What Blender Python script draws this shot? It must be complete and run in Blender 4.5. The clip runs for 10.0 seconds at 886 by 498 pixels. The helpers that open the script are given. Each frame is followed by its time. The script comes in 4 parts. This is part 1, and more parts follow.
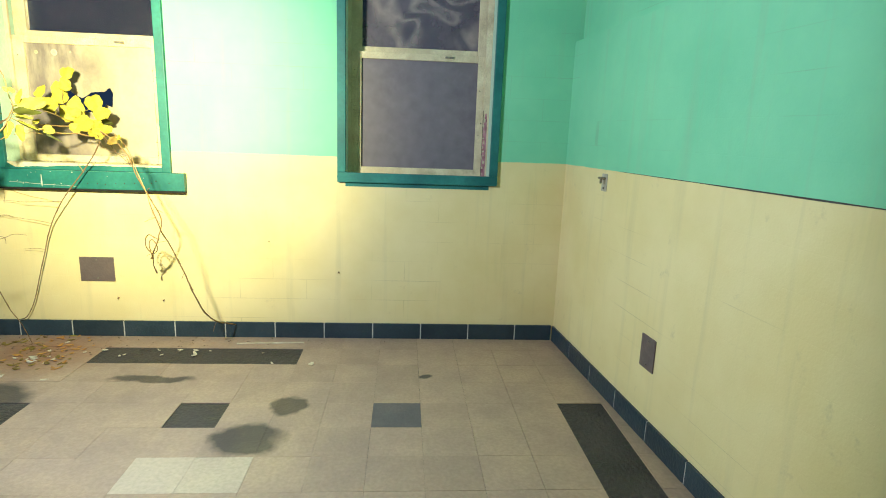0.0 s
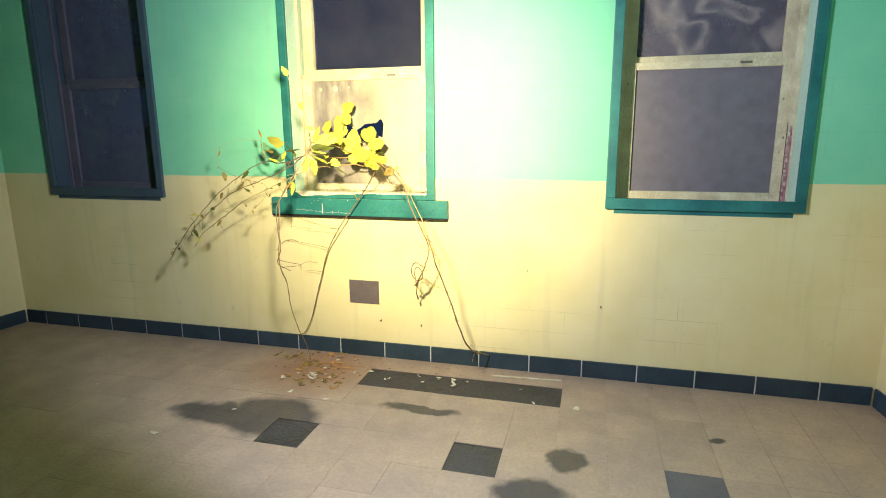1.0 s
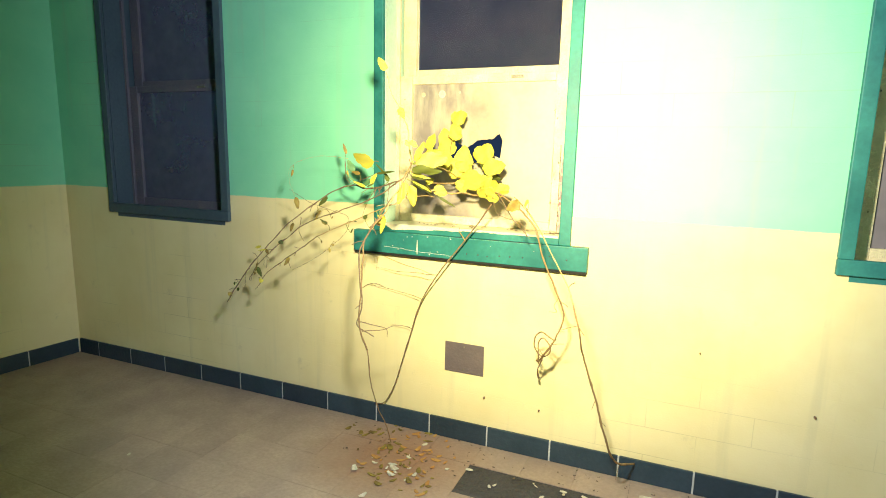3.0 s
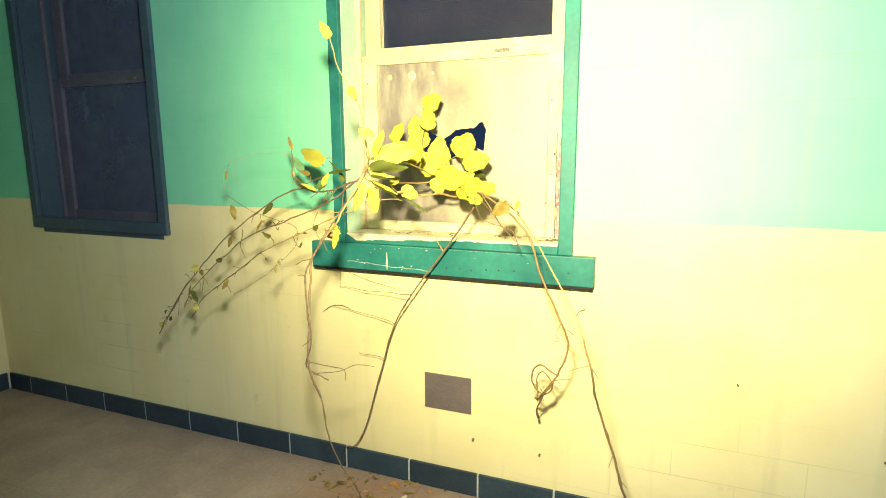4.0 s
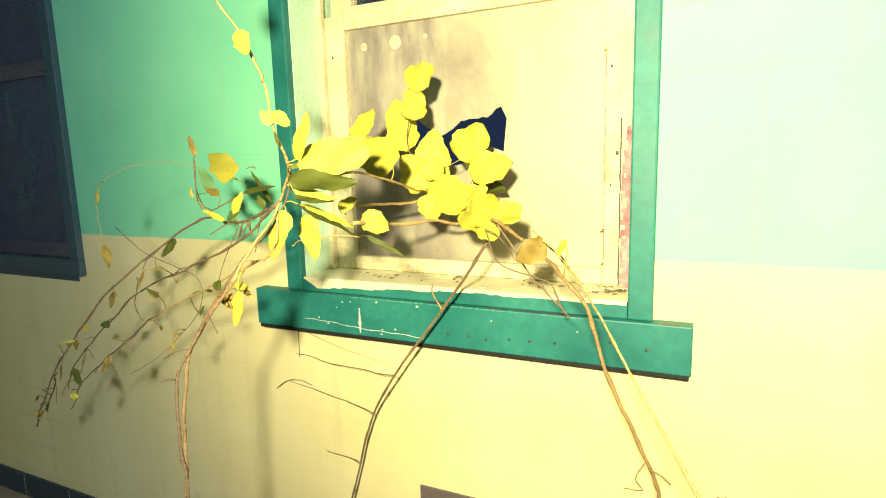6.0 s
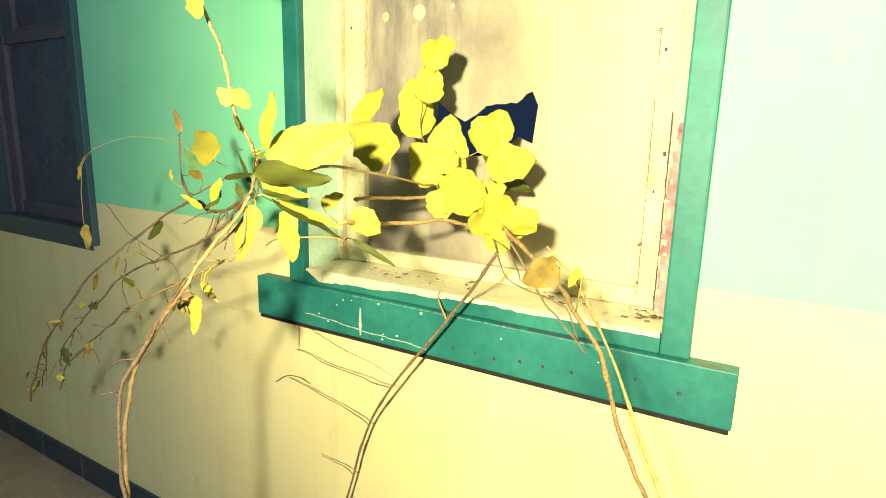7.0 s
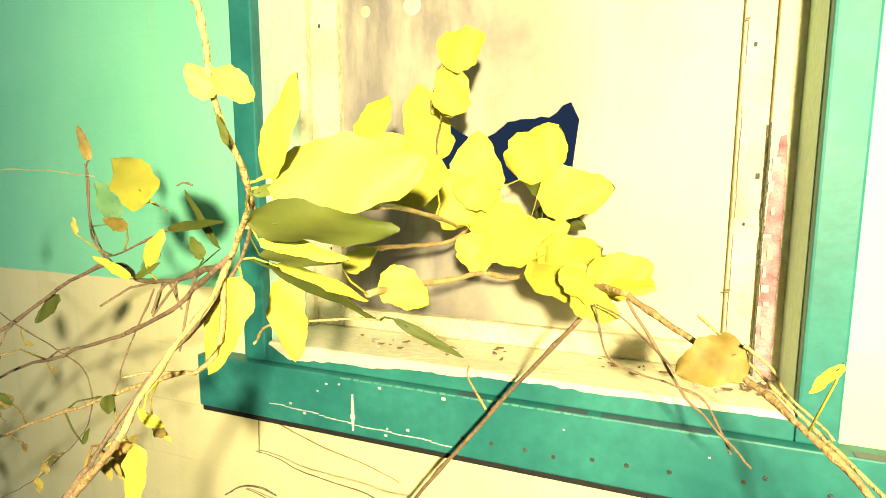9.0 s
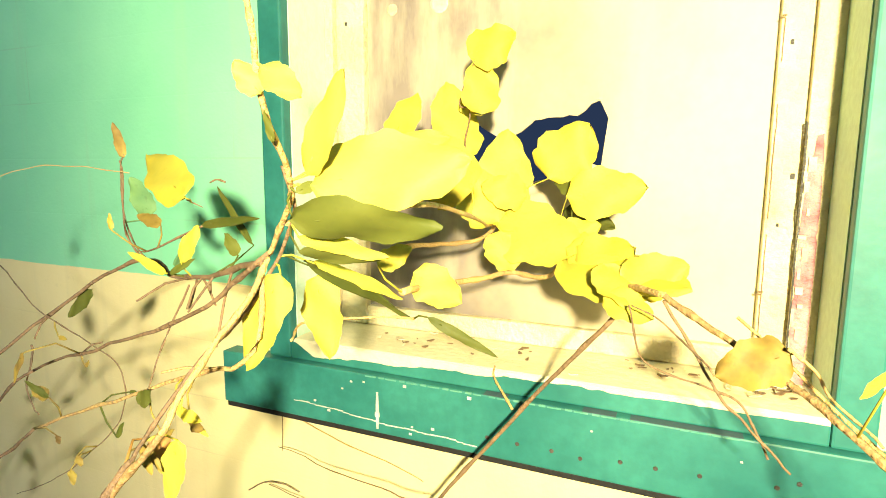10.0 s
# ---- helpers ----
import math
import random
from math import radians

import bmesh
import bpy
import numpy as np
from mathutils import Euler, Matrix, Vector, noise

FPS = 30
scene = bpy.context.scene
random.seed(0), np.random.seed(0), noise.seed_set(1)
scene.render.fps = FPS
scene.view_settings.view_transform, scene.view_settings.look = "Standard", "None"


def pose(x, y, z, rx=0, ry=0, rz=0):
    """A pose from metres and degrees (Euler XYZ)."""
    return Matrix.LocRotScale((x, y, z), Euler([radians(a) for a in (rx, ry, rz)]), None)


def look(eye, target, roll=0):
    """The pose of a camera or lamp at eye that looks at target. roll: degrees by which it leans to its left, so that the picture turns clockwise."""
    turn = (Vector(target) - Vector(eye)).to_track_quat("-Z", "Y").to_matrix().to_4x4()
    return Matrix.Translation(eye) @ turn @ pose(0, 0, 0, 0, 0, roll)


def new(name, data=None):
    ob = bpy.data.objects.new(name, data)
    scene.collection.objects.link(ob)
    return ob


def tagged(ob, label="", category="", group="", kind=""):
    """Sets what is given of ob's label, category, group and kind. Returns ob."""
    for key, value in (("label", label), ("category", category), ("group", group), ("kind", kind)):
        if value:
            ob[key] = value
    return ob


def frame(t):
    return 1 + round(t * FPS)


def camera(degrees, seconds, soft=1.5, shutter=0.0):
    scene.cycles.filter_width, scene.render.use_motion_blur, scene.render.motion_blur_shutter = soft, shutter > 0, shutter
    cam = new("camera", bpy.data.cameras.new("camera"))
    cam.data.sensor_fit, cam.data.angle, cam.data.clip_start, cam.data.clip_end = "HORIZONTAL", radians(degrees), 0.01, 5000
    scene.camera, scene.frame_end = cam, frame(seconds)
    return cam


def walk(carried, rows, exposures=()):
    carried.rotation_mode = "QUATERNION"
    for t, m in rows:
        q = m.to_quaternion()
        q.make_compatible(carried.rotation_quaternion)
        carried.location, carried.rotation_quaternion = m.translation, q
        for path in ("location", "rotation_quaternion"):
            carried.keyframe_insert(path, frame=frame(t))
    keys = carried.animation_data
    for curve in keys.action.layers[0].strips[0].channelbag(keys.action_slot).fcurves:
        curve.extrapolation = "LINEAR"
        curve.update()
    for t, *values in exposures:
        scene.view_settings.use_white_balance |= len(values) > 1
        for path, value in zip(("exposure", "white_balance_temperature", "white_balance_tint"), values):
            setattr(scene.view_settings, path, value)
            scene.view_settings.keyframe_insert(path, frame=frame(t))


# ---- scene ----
cam = camera(77.0, 10.0, soft=1.0)
PATH = [
    (0, (2.014, -3.411, 1.315), (2.16, -1.459, 0.902), 2.1),
    (0.5, (1.853, -3.303, 1.312), (1.585, -1.36, 0.923), 2.2),
    (1, (1.539, -3.169, 1.395), (1.034, -1.276, 0.995), -0.4),
    (1.5, (1.44, -3.044, 1.348), (0.823, -1.188, 0.926), -0.5),
    (2, (1.404, -2.783, 1.303), (0.596, -0.988, 0.945), 2.6),
    (3.3, (1.001, -2.326, 1.418), (0.27, -0.495, 1.082), 0.1),
    (3.5, (0.985, -2.254, 1.412), (0.272, -0.419, 1.06), -0.7),
    (4, (0.95, -1.969, 1.375), (0.213, -0.141, 1.037), -0.3),
    (4.5, (0.986, -1.722, 1.379), (0.201, 0.091, 1.066), 1.8),
    (5, (0.873, -1.549, 1.356), (0.116, 0.276, 1.045), 2.5),
    (5.5, (0.71, -1.398, 1.376), (0.006, 0.451, 1.084), -0.9),
    (5.7, (0.736, -1.329, 1.352), (-0.021, 0.501, 1.07), -1.8),
    (6.8, (0.745, -1.055, 1.408), (-0.246, 0.63, 0.988), 1.0),
    (7, (0.741, -1.041, 1.391), (-0.249, 0.653, 1.001), 1.4),
    (7.5, (0.687, -0.97, 1.373), (-0.295, 0.737, 1.022), 1.4),
    (8, (0.539, -0.902, 1.37), (-0.268, 0.9, 1.052), -0.4),
    (8.5, (0.465, -0.871, 1.368), (-0.256, 0.97, 1.067), -0.4),
    (9, (0.422, -0.85, 1.377), (-0.305, 0.993, 1.102), 0.1),
    (9.5, (0.409, -0.844, 1.383), (-0.354, 0.989, 1.144), 0.7),
    (10, (0.401, -0.855, 1.376), (-0.372, 0.969, 1.097), 0.4),
]
walk(cam, [(t, look(eye, target, roll)) for t, eye, target, roll in PATH],
     exposures=[(0.0, 0.5, 6500, 10), (0.5, 0.45, 6450, 16), (1.0, 0.5, 6450, 20), (2.0, 0.65, 6500, 17), (3.5, 0.65, 6700, 13), (4.5, 0.42, 6650, 10), (5.5, 0.36, 6650, 9),
                (7.5, 0.39, 6650, 11), (8.5, 0.49, 6700, 12), (10.0, 0.83, 6950, 18)])

# ---- world and light ----
world = bpy.data.worlds.new("night")
scene.world = world
world.use_nodes = True
world.node_tree.nodes["Background"].inputs[0].default_value = (0.05, 0.10, 0.22, 1)
world.node_tree.nodes["Background"].inputs[1].default_value = 0.22


def torch(name, eye, target, power, degrees, blend, colour, radius):
    """One beam of the electric torch that lights the room."""
    data = bpy.data.lights.new(name, "SPOT")
    data.energy, data.spot_size, data.spot_blend = power, radians(degrees), blend
    data.color, data.shadow_soft_size = colour, radius
    ob = new(name, data)
    ob.matrix_world = look(eye, target)
    return ob


TORCH = (0.78, -1.74, 1.66)
torch("torch_beam", TORCH, (0.56, 0.0, 1.42), 250, 90, 1.0, (1.0, 0.87, 0.25), 0.05)
torch("torch_spill", TORCH, (1.35, 0.0, 1.45), 118, 180, 0.26, (0.70, 0.80, 0.93), 0.05)


# ---- materials ----
def nodes_of(name):
    m = bpy.data.materials.new(name)
    m.use_nodes = True
    t = m.node_tree
    return m, t, t.nodes["Principled BSDF"]


def add(t, kind, **inputs):
    n = t.nodes.new(kind)
    for key, v in inputs.items():
        n.inputs[key.replace("_", " ")].default_value = v
    return n


def where(t):
    return t.nodes.new("ShaderNodeNewGeometry").outputs["Position"]


def noise_fac(t, vec, scale, detail=4.0, rough=0.55, low=0.35, high=0.65):
    n = add(t, "ShaderNodeTexNoise", Scale=scale, Detail=detail, Roughness=rough)
    t.links.new(vec, n.inputs["Vector"])
    r = add(t, "ShaderNodeMapRange", From_Min=low, From_Max=high)
    t.links.new(n.outputs["Fac"], r.inputs["Value"])
    return r.outputs["Result"]


def math_node(t, op, a, b):
    n = t.nodes.new("ShaderNodeMath")
    n.operation = op
    for k, v in enumerate((a, b)):
        if isinstance(v, (int, float)):
            n.inputs[k].default_value = v
        else:
            t.links.new(v, n.inputs[k])
    return n.outputs[0]


def mix(t, fac, a, b):
    n = t.nodes.new("ShaderNodeMix")
    n.data_type = "RGBA"
    for socket, v in ((n.inputs[0], fac), (n.inputs[6], a), (n.inputs[7], b)):
        if isinstance(v, tuple):
            socket.default_value = (*v, 1)
        elif isinstance(v, (int, float)):
            socket.default_value = v
        else:
            t.links.new(v, socket)
    return n.outputs[2]


def bump(t, p, height, strength, distance=0.01):
    b = add(t, "ShaderNodeBump", Strength=strength, Distance=distance)
    t.links.new(height, b.inputs["Height"])
    t.links.new(b.outputs["Normal"], p.inputs["Normal"])


def surface(name, base, other, scale=6.0, fine=80.0, rough=(0.4, 0.7), metal=0.0, relief=0.15, grime=None, random_value=0.0):
    """Paint, wood or stone: two tones at a coarse scale, grain at a fine one, and gloss that varies."""
    m, t, p = nodes_of(name)
    pos = where(t)
    coarse, grain = noise_fac(t, pos, scale), noise_fac(t, pos, fine, 3.0)
    colour = mix(t, coarse, base, other)
    colour = mix(t, math_node(t, "MULTIPLY", grain, 0.25), colour, tuple(0.6 * c for c in base))
    if grime:
        dirt = noise_fac(t, pos, scale * 0.45, 8.0, 0.7, 0.55, 0.75)
        colour = mix(t, math_node(t, "MULTIPLY", dirt, 0.7), colour, grime)
    if random_value:
        info = t.nodes.new("ShaderNodeObjectInfo")
        hsv = add(t, "ShaderNodeHueSaturation")
        r = add(t, "ShaderNodeMapRange", To_Min=1 - random_value, To_Max=1 + random_value)
        t.links.new(info.outputs["Random"], r.inputs["Value"])
        t.links.new(r.outputs["Result"], hsv.inputs["Value"])
        t.links.new(colour, hsv.inputs["Color"])
        colour = hsv.outputs["Color"]
    t.links.new(colour, p.inputs["Base Color"])
    r = add(t, "ShaderNodeMapRange", To_Min=rough[0], To_Max=rough[1])
    t.links.new(coarse, r.inputs["Value"])
    t.links.new(r.outputs["Result"], p.inputs["Roughness"])
    p.inputs["Metallic"].default_value = metal
    bump(t, p, grain, relief)
    return m


PAINT_LINE = 1.145


def wall_paint():
    """Cream dado below, green above, with a slightly wavering edge, scuffs and faint runs."""
    m, t, p = nodes_of("two_tone_wall_paint")
    pos = where(t)
    xyz = t.nodes.new("ShaderNodeSeparateXYZ")
    t.links.new(pos, xyz.inputs[0])
    waver = noise_fac(t, pos, 9.0, 2.0, 0.5, 0.0, 1.0)
    edge = math_node(t, "ADD", PAINT_LINE - 0.004, math_node(t, "MULTIPLY", waver, 0.008))
    # on the east wall the painted edge climbs a little away from the corner
    climb = math_node(t, "MULTIPLY", math_node(t, "MAXIMUM", math_node(t, "MULTIPLY", xyz.outputs["Y"], -1.0), 0.0), 0.010)
    edge = math_node(t, "ADD", edge, math_node(t, "MULTIPLY", climb, math_node(t, "GREATER_THAN", xyz.outputs["X"], 2.95)))
    upper = math_node(t, "GREATER_THAN", xyz.outputs["Z"], edge)
    blotch, grain = noise_fac(t, pos, 2.2, 5.0, 0.6), noise_fac(t, pos, 120.0, 2.0)
    scuff = noise_fac(t, pos, 7.0, 9.0, 0.75, 0.60, 0.74)
    stretch = t.nodes.new("ShaderNodeMapping")
    stretch.inputs["Scale"].default_value = (14.0, 14.0, 0.7)
    t.links.new(pos, stretch.inputs["Vector"])
    runs = noise_fac(t, stretch.outputs["Vector"], 1.0, 4.0, 0.6, 0.55, 0.8)
    green = mix(t, blotch, (0.20, 0.63, 0.40), (0.25, 0.69, 0.44))
    cream = mix(t, blotch, (0.78, 0.66, 0.34), (0.84, 0.73, 0.42))
    cream = mix(t, math_node(t, "MULTIPLY", scuff, 0.45), cream, (0.42, 0.36, 0.24))
    colour = mix(t, upper, cream, green)
    colour = mix(t, math_node(t, "MULTIPLY", runs, 0.22), colour, (0.36, 0.36, 0.26))
    flat = t.nodes.new("ShaderNodeCombineXYZ")
    t.links.new(xyz.outputs["X"], flat.inputs["X"])
    t.links.new(xyz.outputs["Z"], flat.inputs["Y"])
    course = add(t, "ShaderNodeTexBrick", Scale=1.0, Mortar_Size=0.0016, Brick_Width=0.406, Row_Height=0.127)
    t.links.new(flat.outputs[0], course.inputs["Vector"])
    worn = math_node(t, "MULTIPLY", noise_fac(t, pos, 1.6, 3.0, 0.5, 0.52, 0.68), 0.3)
    colour = mix(t, math_node(t, "MULTIPLY", course.outputs["Fac"], worn), colour, (0.25, 0.20, 0.12))
    t.links.new(colour, p.inputs["Base Color"])
    p.inputs["Specular IOR Level"].default_value = 0.3
    r = add(t, "ShaderNodeMapRange", To_Min=0.62, To_Max=0.82)
    t.links.new(blotch, r.inputs["Value"])
    t.links.new(r.outputs["Result"], p.inputs["Roughness"])
    height = math_node(t, "ADD", math_node(t, "MULTIPLY", blotch, 0.8), math_node(t, "MULTIPLY", grain, 0.12))
    bump(t, p, math_node(t, "SUBTRACT", height, math_node(t, "MULTIPLY", course.outputs["Fac"], 0.25)), 0.25, 0.006)
    return m


# dark patches and worn mastic on the floor, cast shadows painted in near x = 0: centre x, centre y, half lengths
STAINS_AND_SHADE = [(1.48, -0.90, 0.09, 0.09), (1.36, -1.19, 0.16, 0.12), (0.0, -0.87, 0.26, 0.2), (-0.33, -0.92, 0.2, 0.11),
          (2.16, -0.58, 0.035, 0.03), (0.72, -0.62, 0.22, 0.05)]


def floor_tile(name, base, other, stained=True):
    m, t, p = nodes_of(name)
    pos = where(t)
    blotch, grain = noise_fac(t, pos, 3.0, 6.0, 0.65), noise_fac(t, pos, 60.0, 4.0)
    colour = mix(t, blotch, base, other)
    colour = mix(t, math_node(t, "MULTIPLY", grain, 0.35), colour, tuple(0.55 * c for c in base))
    info = t.nodes.new("ShaderNodeObjectInfo")
    r = add(t, "ShaderNodeMapRange", To_Min=0.93, To_Max=1.06)
    t.links.new(info.outputs["Random"], r.inputs["Value"])
    hsv = add(t, "ShaderNodeHueSaturation")
    t.links.new(r.outputs["Result"], hsv.inputs["Value"])
    t.links.new(colour, hsv.inputs["Color"])
    colour = hsv.outputs["Color"]
    gloss = blotch
    if stained:
        warp = add(t, "ShaderNodeTexNoise", Scale=7.0, Detail=4.0)
        t.links.new(pos, warp.inputs["Vector"])
        shift = t.nodes.new("ShaderNodeVectorMath")
        shift.operation = "MULTIPLY_ADD"
        t.links.new(warp.outputs["Color"], shift.inputs[0])
        shift.inputs[1].default_value = (0.16, 0.16, 0)
        t.links.new(pos, shift.inputs[2])
        total = 0.0
        for x, y, a, b in STAINS_AND_SHADE:
            mp = t.nodes.new("ShaderNodeMapping")
            mp.vector_type = "TEXTURE"
            mp.inputs["Location"].default_value = (x + 0.08, y + 0.08, 0)
            mp.inputs["Scale"].default_value = (a, b, 1)
            t.links.new(shift.outputs[0], mp.inputs["Vector"])
            ln = t.nodes.new("ShaderNodeVectorMath")
            ln.operation = "LENGTH"
            t.links.new(mp.outputs[0], ln.inputs[0])
            mr = add(t, "ShaderNodeMapRange", From_Min=1.15, From_Max=0.8)
            t.links.new(ln.outputs["Value"], mr.inputs["Value"])
            total = math_node(t, "MAXIMUM", total, mr.outputs["Result"])
        colour = mix(t, math_node(t, "MULTIPLY", total, 0.85), colour, (0.035, 0.035, 0.04))
        earth = t.nodes.new("ShaderNodeMapping")
        earth.vector_type = "TEXTURE"
        earth.inputs["Location"].default_value = (0.03, -0.22, 0)
        earth.inputs["Scale"].default_value = (0.42, 0.34, 1)
        t.links.new(shift.outputs[0], earth.inputs["Vector"])
        far = t.nodes.new("ShaderNodeVectorMath")
        far.operation = "LENGTH"
        t.links.new(earth.outputs[0], far.inputs[0])
        soil = add(t, "ShaderNodeMapRange", From_Min=1.2, From_Max=0.3, To_Max=0.72)
        t.links.new(far.outputs["Value"], soil.inputs["Value"])
        colour = mix(t, soil.outputs["Result"], colour, (0.27, 0.115, 0.05))
    t.links.new(colour, p.inputs["Base Color"])
    rr = add(t, "ShaderNodeMapRange", To_Min=0.35, To_Max=0.7)
    t.links.new(gloss, rr.inputs["Value"])
    t.links.new(rr.outputs["Result"], p.inputs["Roughness"])
    bump(t, p, grain, 0.2, 0.004)
    return m


def glass(name, dust, dust_colour, scale, low, high, rough=0.06, smear=0.0, swirl=0.0):
    """Clear window glass with a film of dust in uneven patches."""
    m, t, p = nodes_of(name)
    pos = where(t)
    p.inputs["Transmission Weight"].default_value = 1.0
    p.inputs["Roughness"].default_value = rough
    p.inputs["IOR"].default_value = 1.45
    film = add(t, "ShaderNodeBsdfPrincipled", Roughness=0.60, IOR=1.5)
    patch, speck = noise_fac(t, pos, scale, 5.0, 0.6, low, high), noise_fac(t, pos, 14.0, 3.0, 0.5, 0.3, 0.8)
    colour = mix(t, speck, dust_colour, tuple(0.75 * c for c in dust_colour))
    if smear:
        # wiped streaks and drips of old whitewash
        stretch = t.nodes.new("ShaderNodeMapping")
        stretch.inputs["Scale"].default_value = (11.0, 11.0, 2.6)
        t.links.new(pos, stretch.inputs["Vector"])
        streak = noise_fac(t, stretch.outputs["Vector"], 1.0, 6.0, 0.62, 0.50, 0.72)
        xyz = t.nodes.new("ShaderNodeSeparateXYZ")
        t.links.new(pos, xyz.inputs[0])
        # paler towards +x: torch glare on the pane put into the film colour
        ragged = math_node(t, "ADD", xyz.outputs["X"], math_node(t, "MULTIPLY", noise_fac(t, pos, 6.0, 5.0, 0.6, 0.3, 0.7), 0.30))
        glare_wash = add(t, "ShaderNodeMapRange", From_Min=0.10, From_Max=0.62)
        t.links.new(ragged, glare_wash.inputs["Value"])
        colour = mix(t, glare_wash.outputs["Result"], colour, (0.62, 0.54, 0.36))
        colour = mix(t, math_node(t, "MULTIPLY", streak, smear), colour, (0.52, 0.46, 0.36))
    if swirl:
        # rounded strokes left by a wiping rag
        stroke = add(t, "ShaderNodeTexNoise", Scale=2.4, Detail=1.0, Roughness=0.4, Distortion=1.1)
        t.links.new(pos, stroke.inputs["Vector"])
        ring = math_node(t, "PINGPONG", stroke.outputs["Fac"], 0.11)
        rag = add(t, "ShaderNodeMapRange", From_Min=0.035, From_Max=0.105)
        t.links.new(ring, rag.inputs["Value"])
        colour = mix(t, math_node(t, "MULTIPLY", rag.outputs["Result"], swirl), colour, (0.46, 0.38, 0.34))
    t.links.new(colour, film.inputs["Base Color"])
    both = t.nodes.new("ShaderNodeMixShader")
    t.links.new(math_node(t, "MULTIPLY", patch, dust), both.inputs[0])
    t.links.new(p.outputs[0], both.inputs[1])
    t.links.new(film.outputs[0], both.inputs[2])
    t.links.new(both.outputs[0], t.nodes["Material Output"].inputs[0])
    return m


def leaf_material(name, top, under, vein):
    m, t, p = nodes_of(name)
    pos = where(t)
    patch = noise_fac(t, pos, 18.0, 4.0)
    info = t.nodes.new("ShaderNodeObjectInfo")
    colour = mix(t, patch, top, under)
    hsv = add(t, "ShaderNodeHueSaturation")
    r = add(t, "ShaderNodeMapRange", To_Min=0.75, To_Max=1.2)
    t.links.new(info.outputs["Random"], r.inputs["Value"])
    t.links.new(r.outputs["Result"], hsv.inputs["Value"])
    t.links.new(colour, hsv.inputs["Color"])
    speck = noise_fac(t, pos, 90.0, 3.0, 0.6, 0.58, 0.7)
    t.links.new(mix(t, math_node(t, "MULTIPLY", speck, 0.35), hsv.outputs["Color"], vein), p.inputs["Base Color"])
    p.inputs["Roughness"].default_value = 0.6
    p.inputs["Specular IOR Level"].default_value = 0.25
    p.inputs["Subsurface Weight"].default_value = 0.0
    bump(t, p, patch, 0.2, 0.003)
    return m


WALL = wall_paint()
CEILING = surface("flaking_ceiling_paint", (0.62, 0.62, 0.55), (0.5, 0.5, 0.44), 2.0, 60.0, (0.7, 0.9), grime=(0.25, 0.22, 0.16))
TRIM = surface("teal_trim_paint", (0.006, 0.118, 0.122), (0.024, 0.225, 0.205), 3.5, 60.0, (0.45, 0.6), relief=0.02, grime=(0.01, 0.08, 0.10))
SASH = surface("weathered_cream_sash_paint", (0.78, 0.70, 0.48), (0.62, 0.52, 0.34), 9.0, 90.0, (0.5, 0.75), relief=0.35, grime=(0.26, 0.17, 0.09))
SILL_PAINT = surface("cream_sill_paint", (0.82, 0.76, 0.56), (0.74, 0.66, 0.46), 12.0, 70.0, (0.55, 0.8), relief=0.12, grime=(0.62, 0.53, 0.35))
TRIM_WORN = surface("worn_teal_paint", (0.05, 0.26, 0.22), (0.12, 0.34, 0.28), 30.0, 90.0, (0.5, 0.7), relief=0.1)
BASE = surface("dark_glazed_base_tile", (0.020, 0.042, 0.062), (0.032, 0.058, 0.082), 5.0, 60.0, (0.3, 0.5), random_value=0.2)
# navy trim and sash colours with the torch's falloff painted in
TRIM_SHADED = surface("shade_darkened_trim_paint", (0.048, 0.082, 0.110), (0.062, 0.10, 0.128), 3.0, 60.0, (0.35, 0.55), relief=0.05, grime=(0.012, 0.03, 0.045))
SASH_SHADED = surface("shade_darkened_sash_paint", (0.10, 0.10, 0.135), (0.14, 0.125, 0.15), 9.0, 90.0, (0.5, 0.75), relief=0.3)
JAMB = surface("pale_green_jamb_paint", (0.50, 0.72, 0.58), (0.58, 0.76, 0.60), 6.0, 70.0, (0.5, 0.7), relief=0.08, grime=(0.40, 0.50, 0.38))
GROUT = surface("pale_grout", (0.66, 0.66, 0.62), (0.42, 0.43, 0.42), 12.0, 90.0, (0.8, 0.95))
TILE = floor_tile("worn_floor_tile", (0.46, 0.33, 0.235), (0.37, 0.27, 0.205))
TILE_GREY = floor_tile("grey_floor_tile", (0.13, 0.12, 0.13), (0.10, 0.10, 0.11), False)
TILE_PALE = floor_tile("pale_floor_tile", (0.56, 0.46, 0.34), (0.50, 0.40, 0.30), False)
# near-black, with the shade below the sill board in the colour
EDGE = surface("shade_black_wood", (0.006, 0.007, 0.010), (0.012, 0.012, 0.014), 20.0, 90.0, (0.7, 0.9))
MASTIC = surface("black_floor_mastic", (0.035, 0.033, 0.035), (0.075, 0.065, 0.06), 6.0, 50.0, (0.45, 0.8), relief=0.4)
GLASS = glass("clear_dusty_glass", 0.2, (0.075, 0.065, 0.11), 3.0, 0.0, 0.8)
GLASS_SMEARED = glass("smeared_dusty_glass", 0.9, (0.13, 0.11, 0.14), 5.0, 0.15, 0.65, swirl=0.55)
GLASS_FILMED = glass("filmed_glass", 1.0, (0.19, 0.165, 0.195), 2.2, 0.0, 0.5, 0.2)
GLASS_WASHED = glass("whitewashed_glass_with_glare", 1.0, (0.25, 0.205, 0.20), 2.2, 0.0, 0.5, 0.55, 0.8)
# film tinted navy to match the weak torchlight on window_3
GLASS_SHADED = glass("shade_darkened_filmed_glass", 0.9, (0.085, 0.095, 0.15), 2.5, 0.0, 0.6)
PLATE = surface("grey_metal_plate_paint", (0.17, 0.13, 0.13), (0.13, 0.105, 0.11), 14.0, 90.0, (0.4, 0.6))
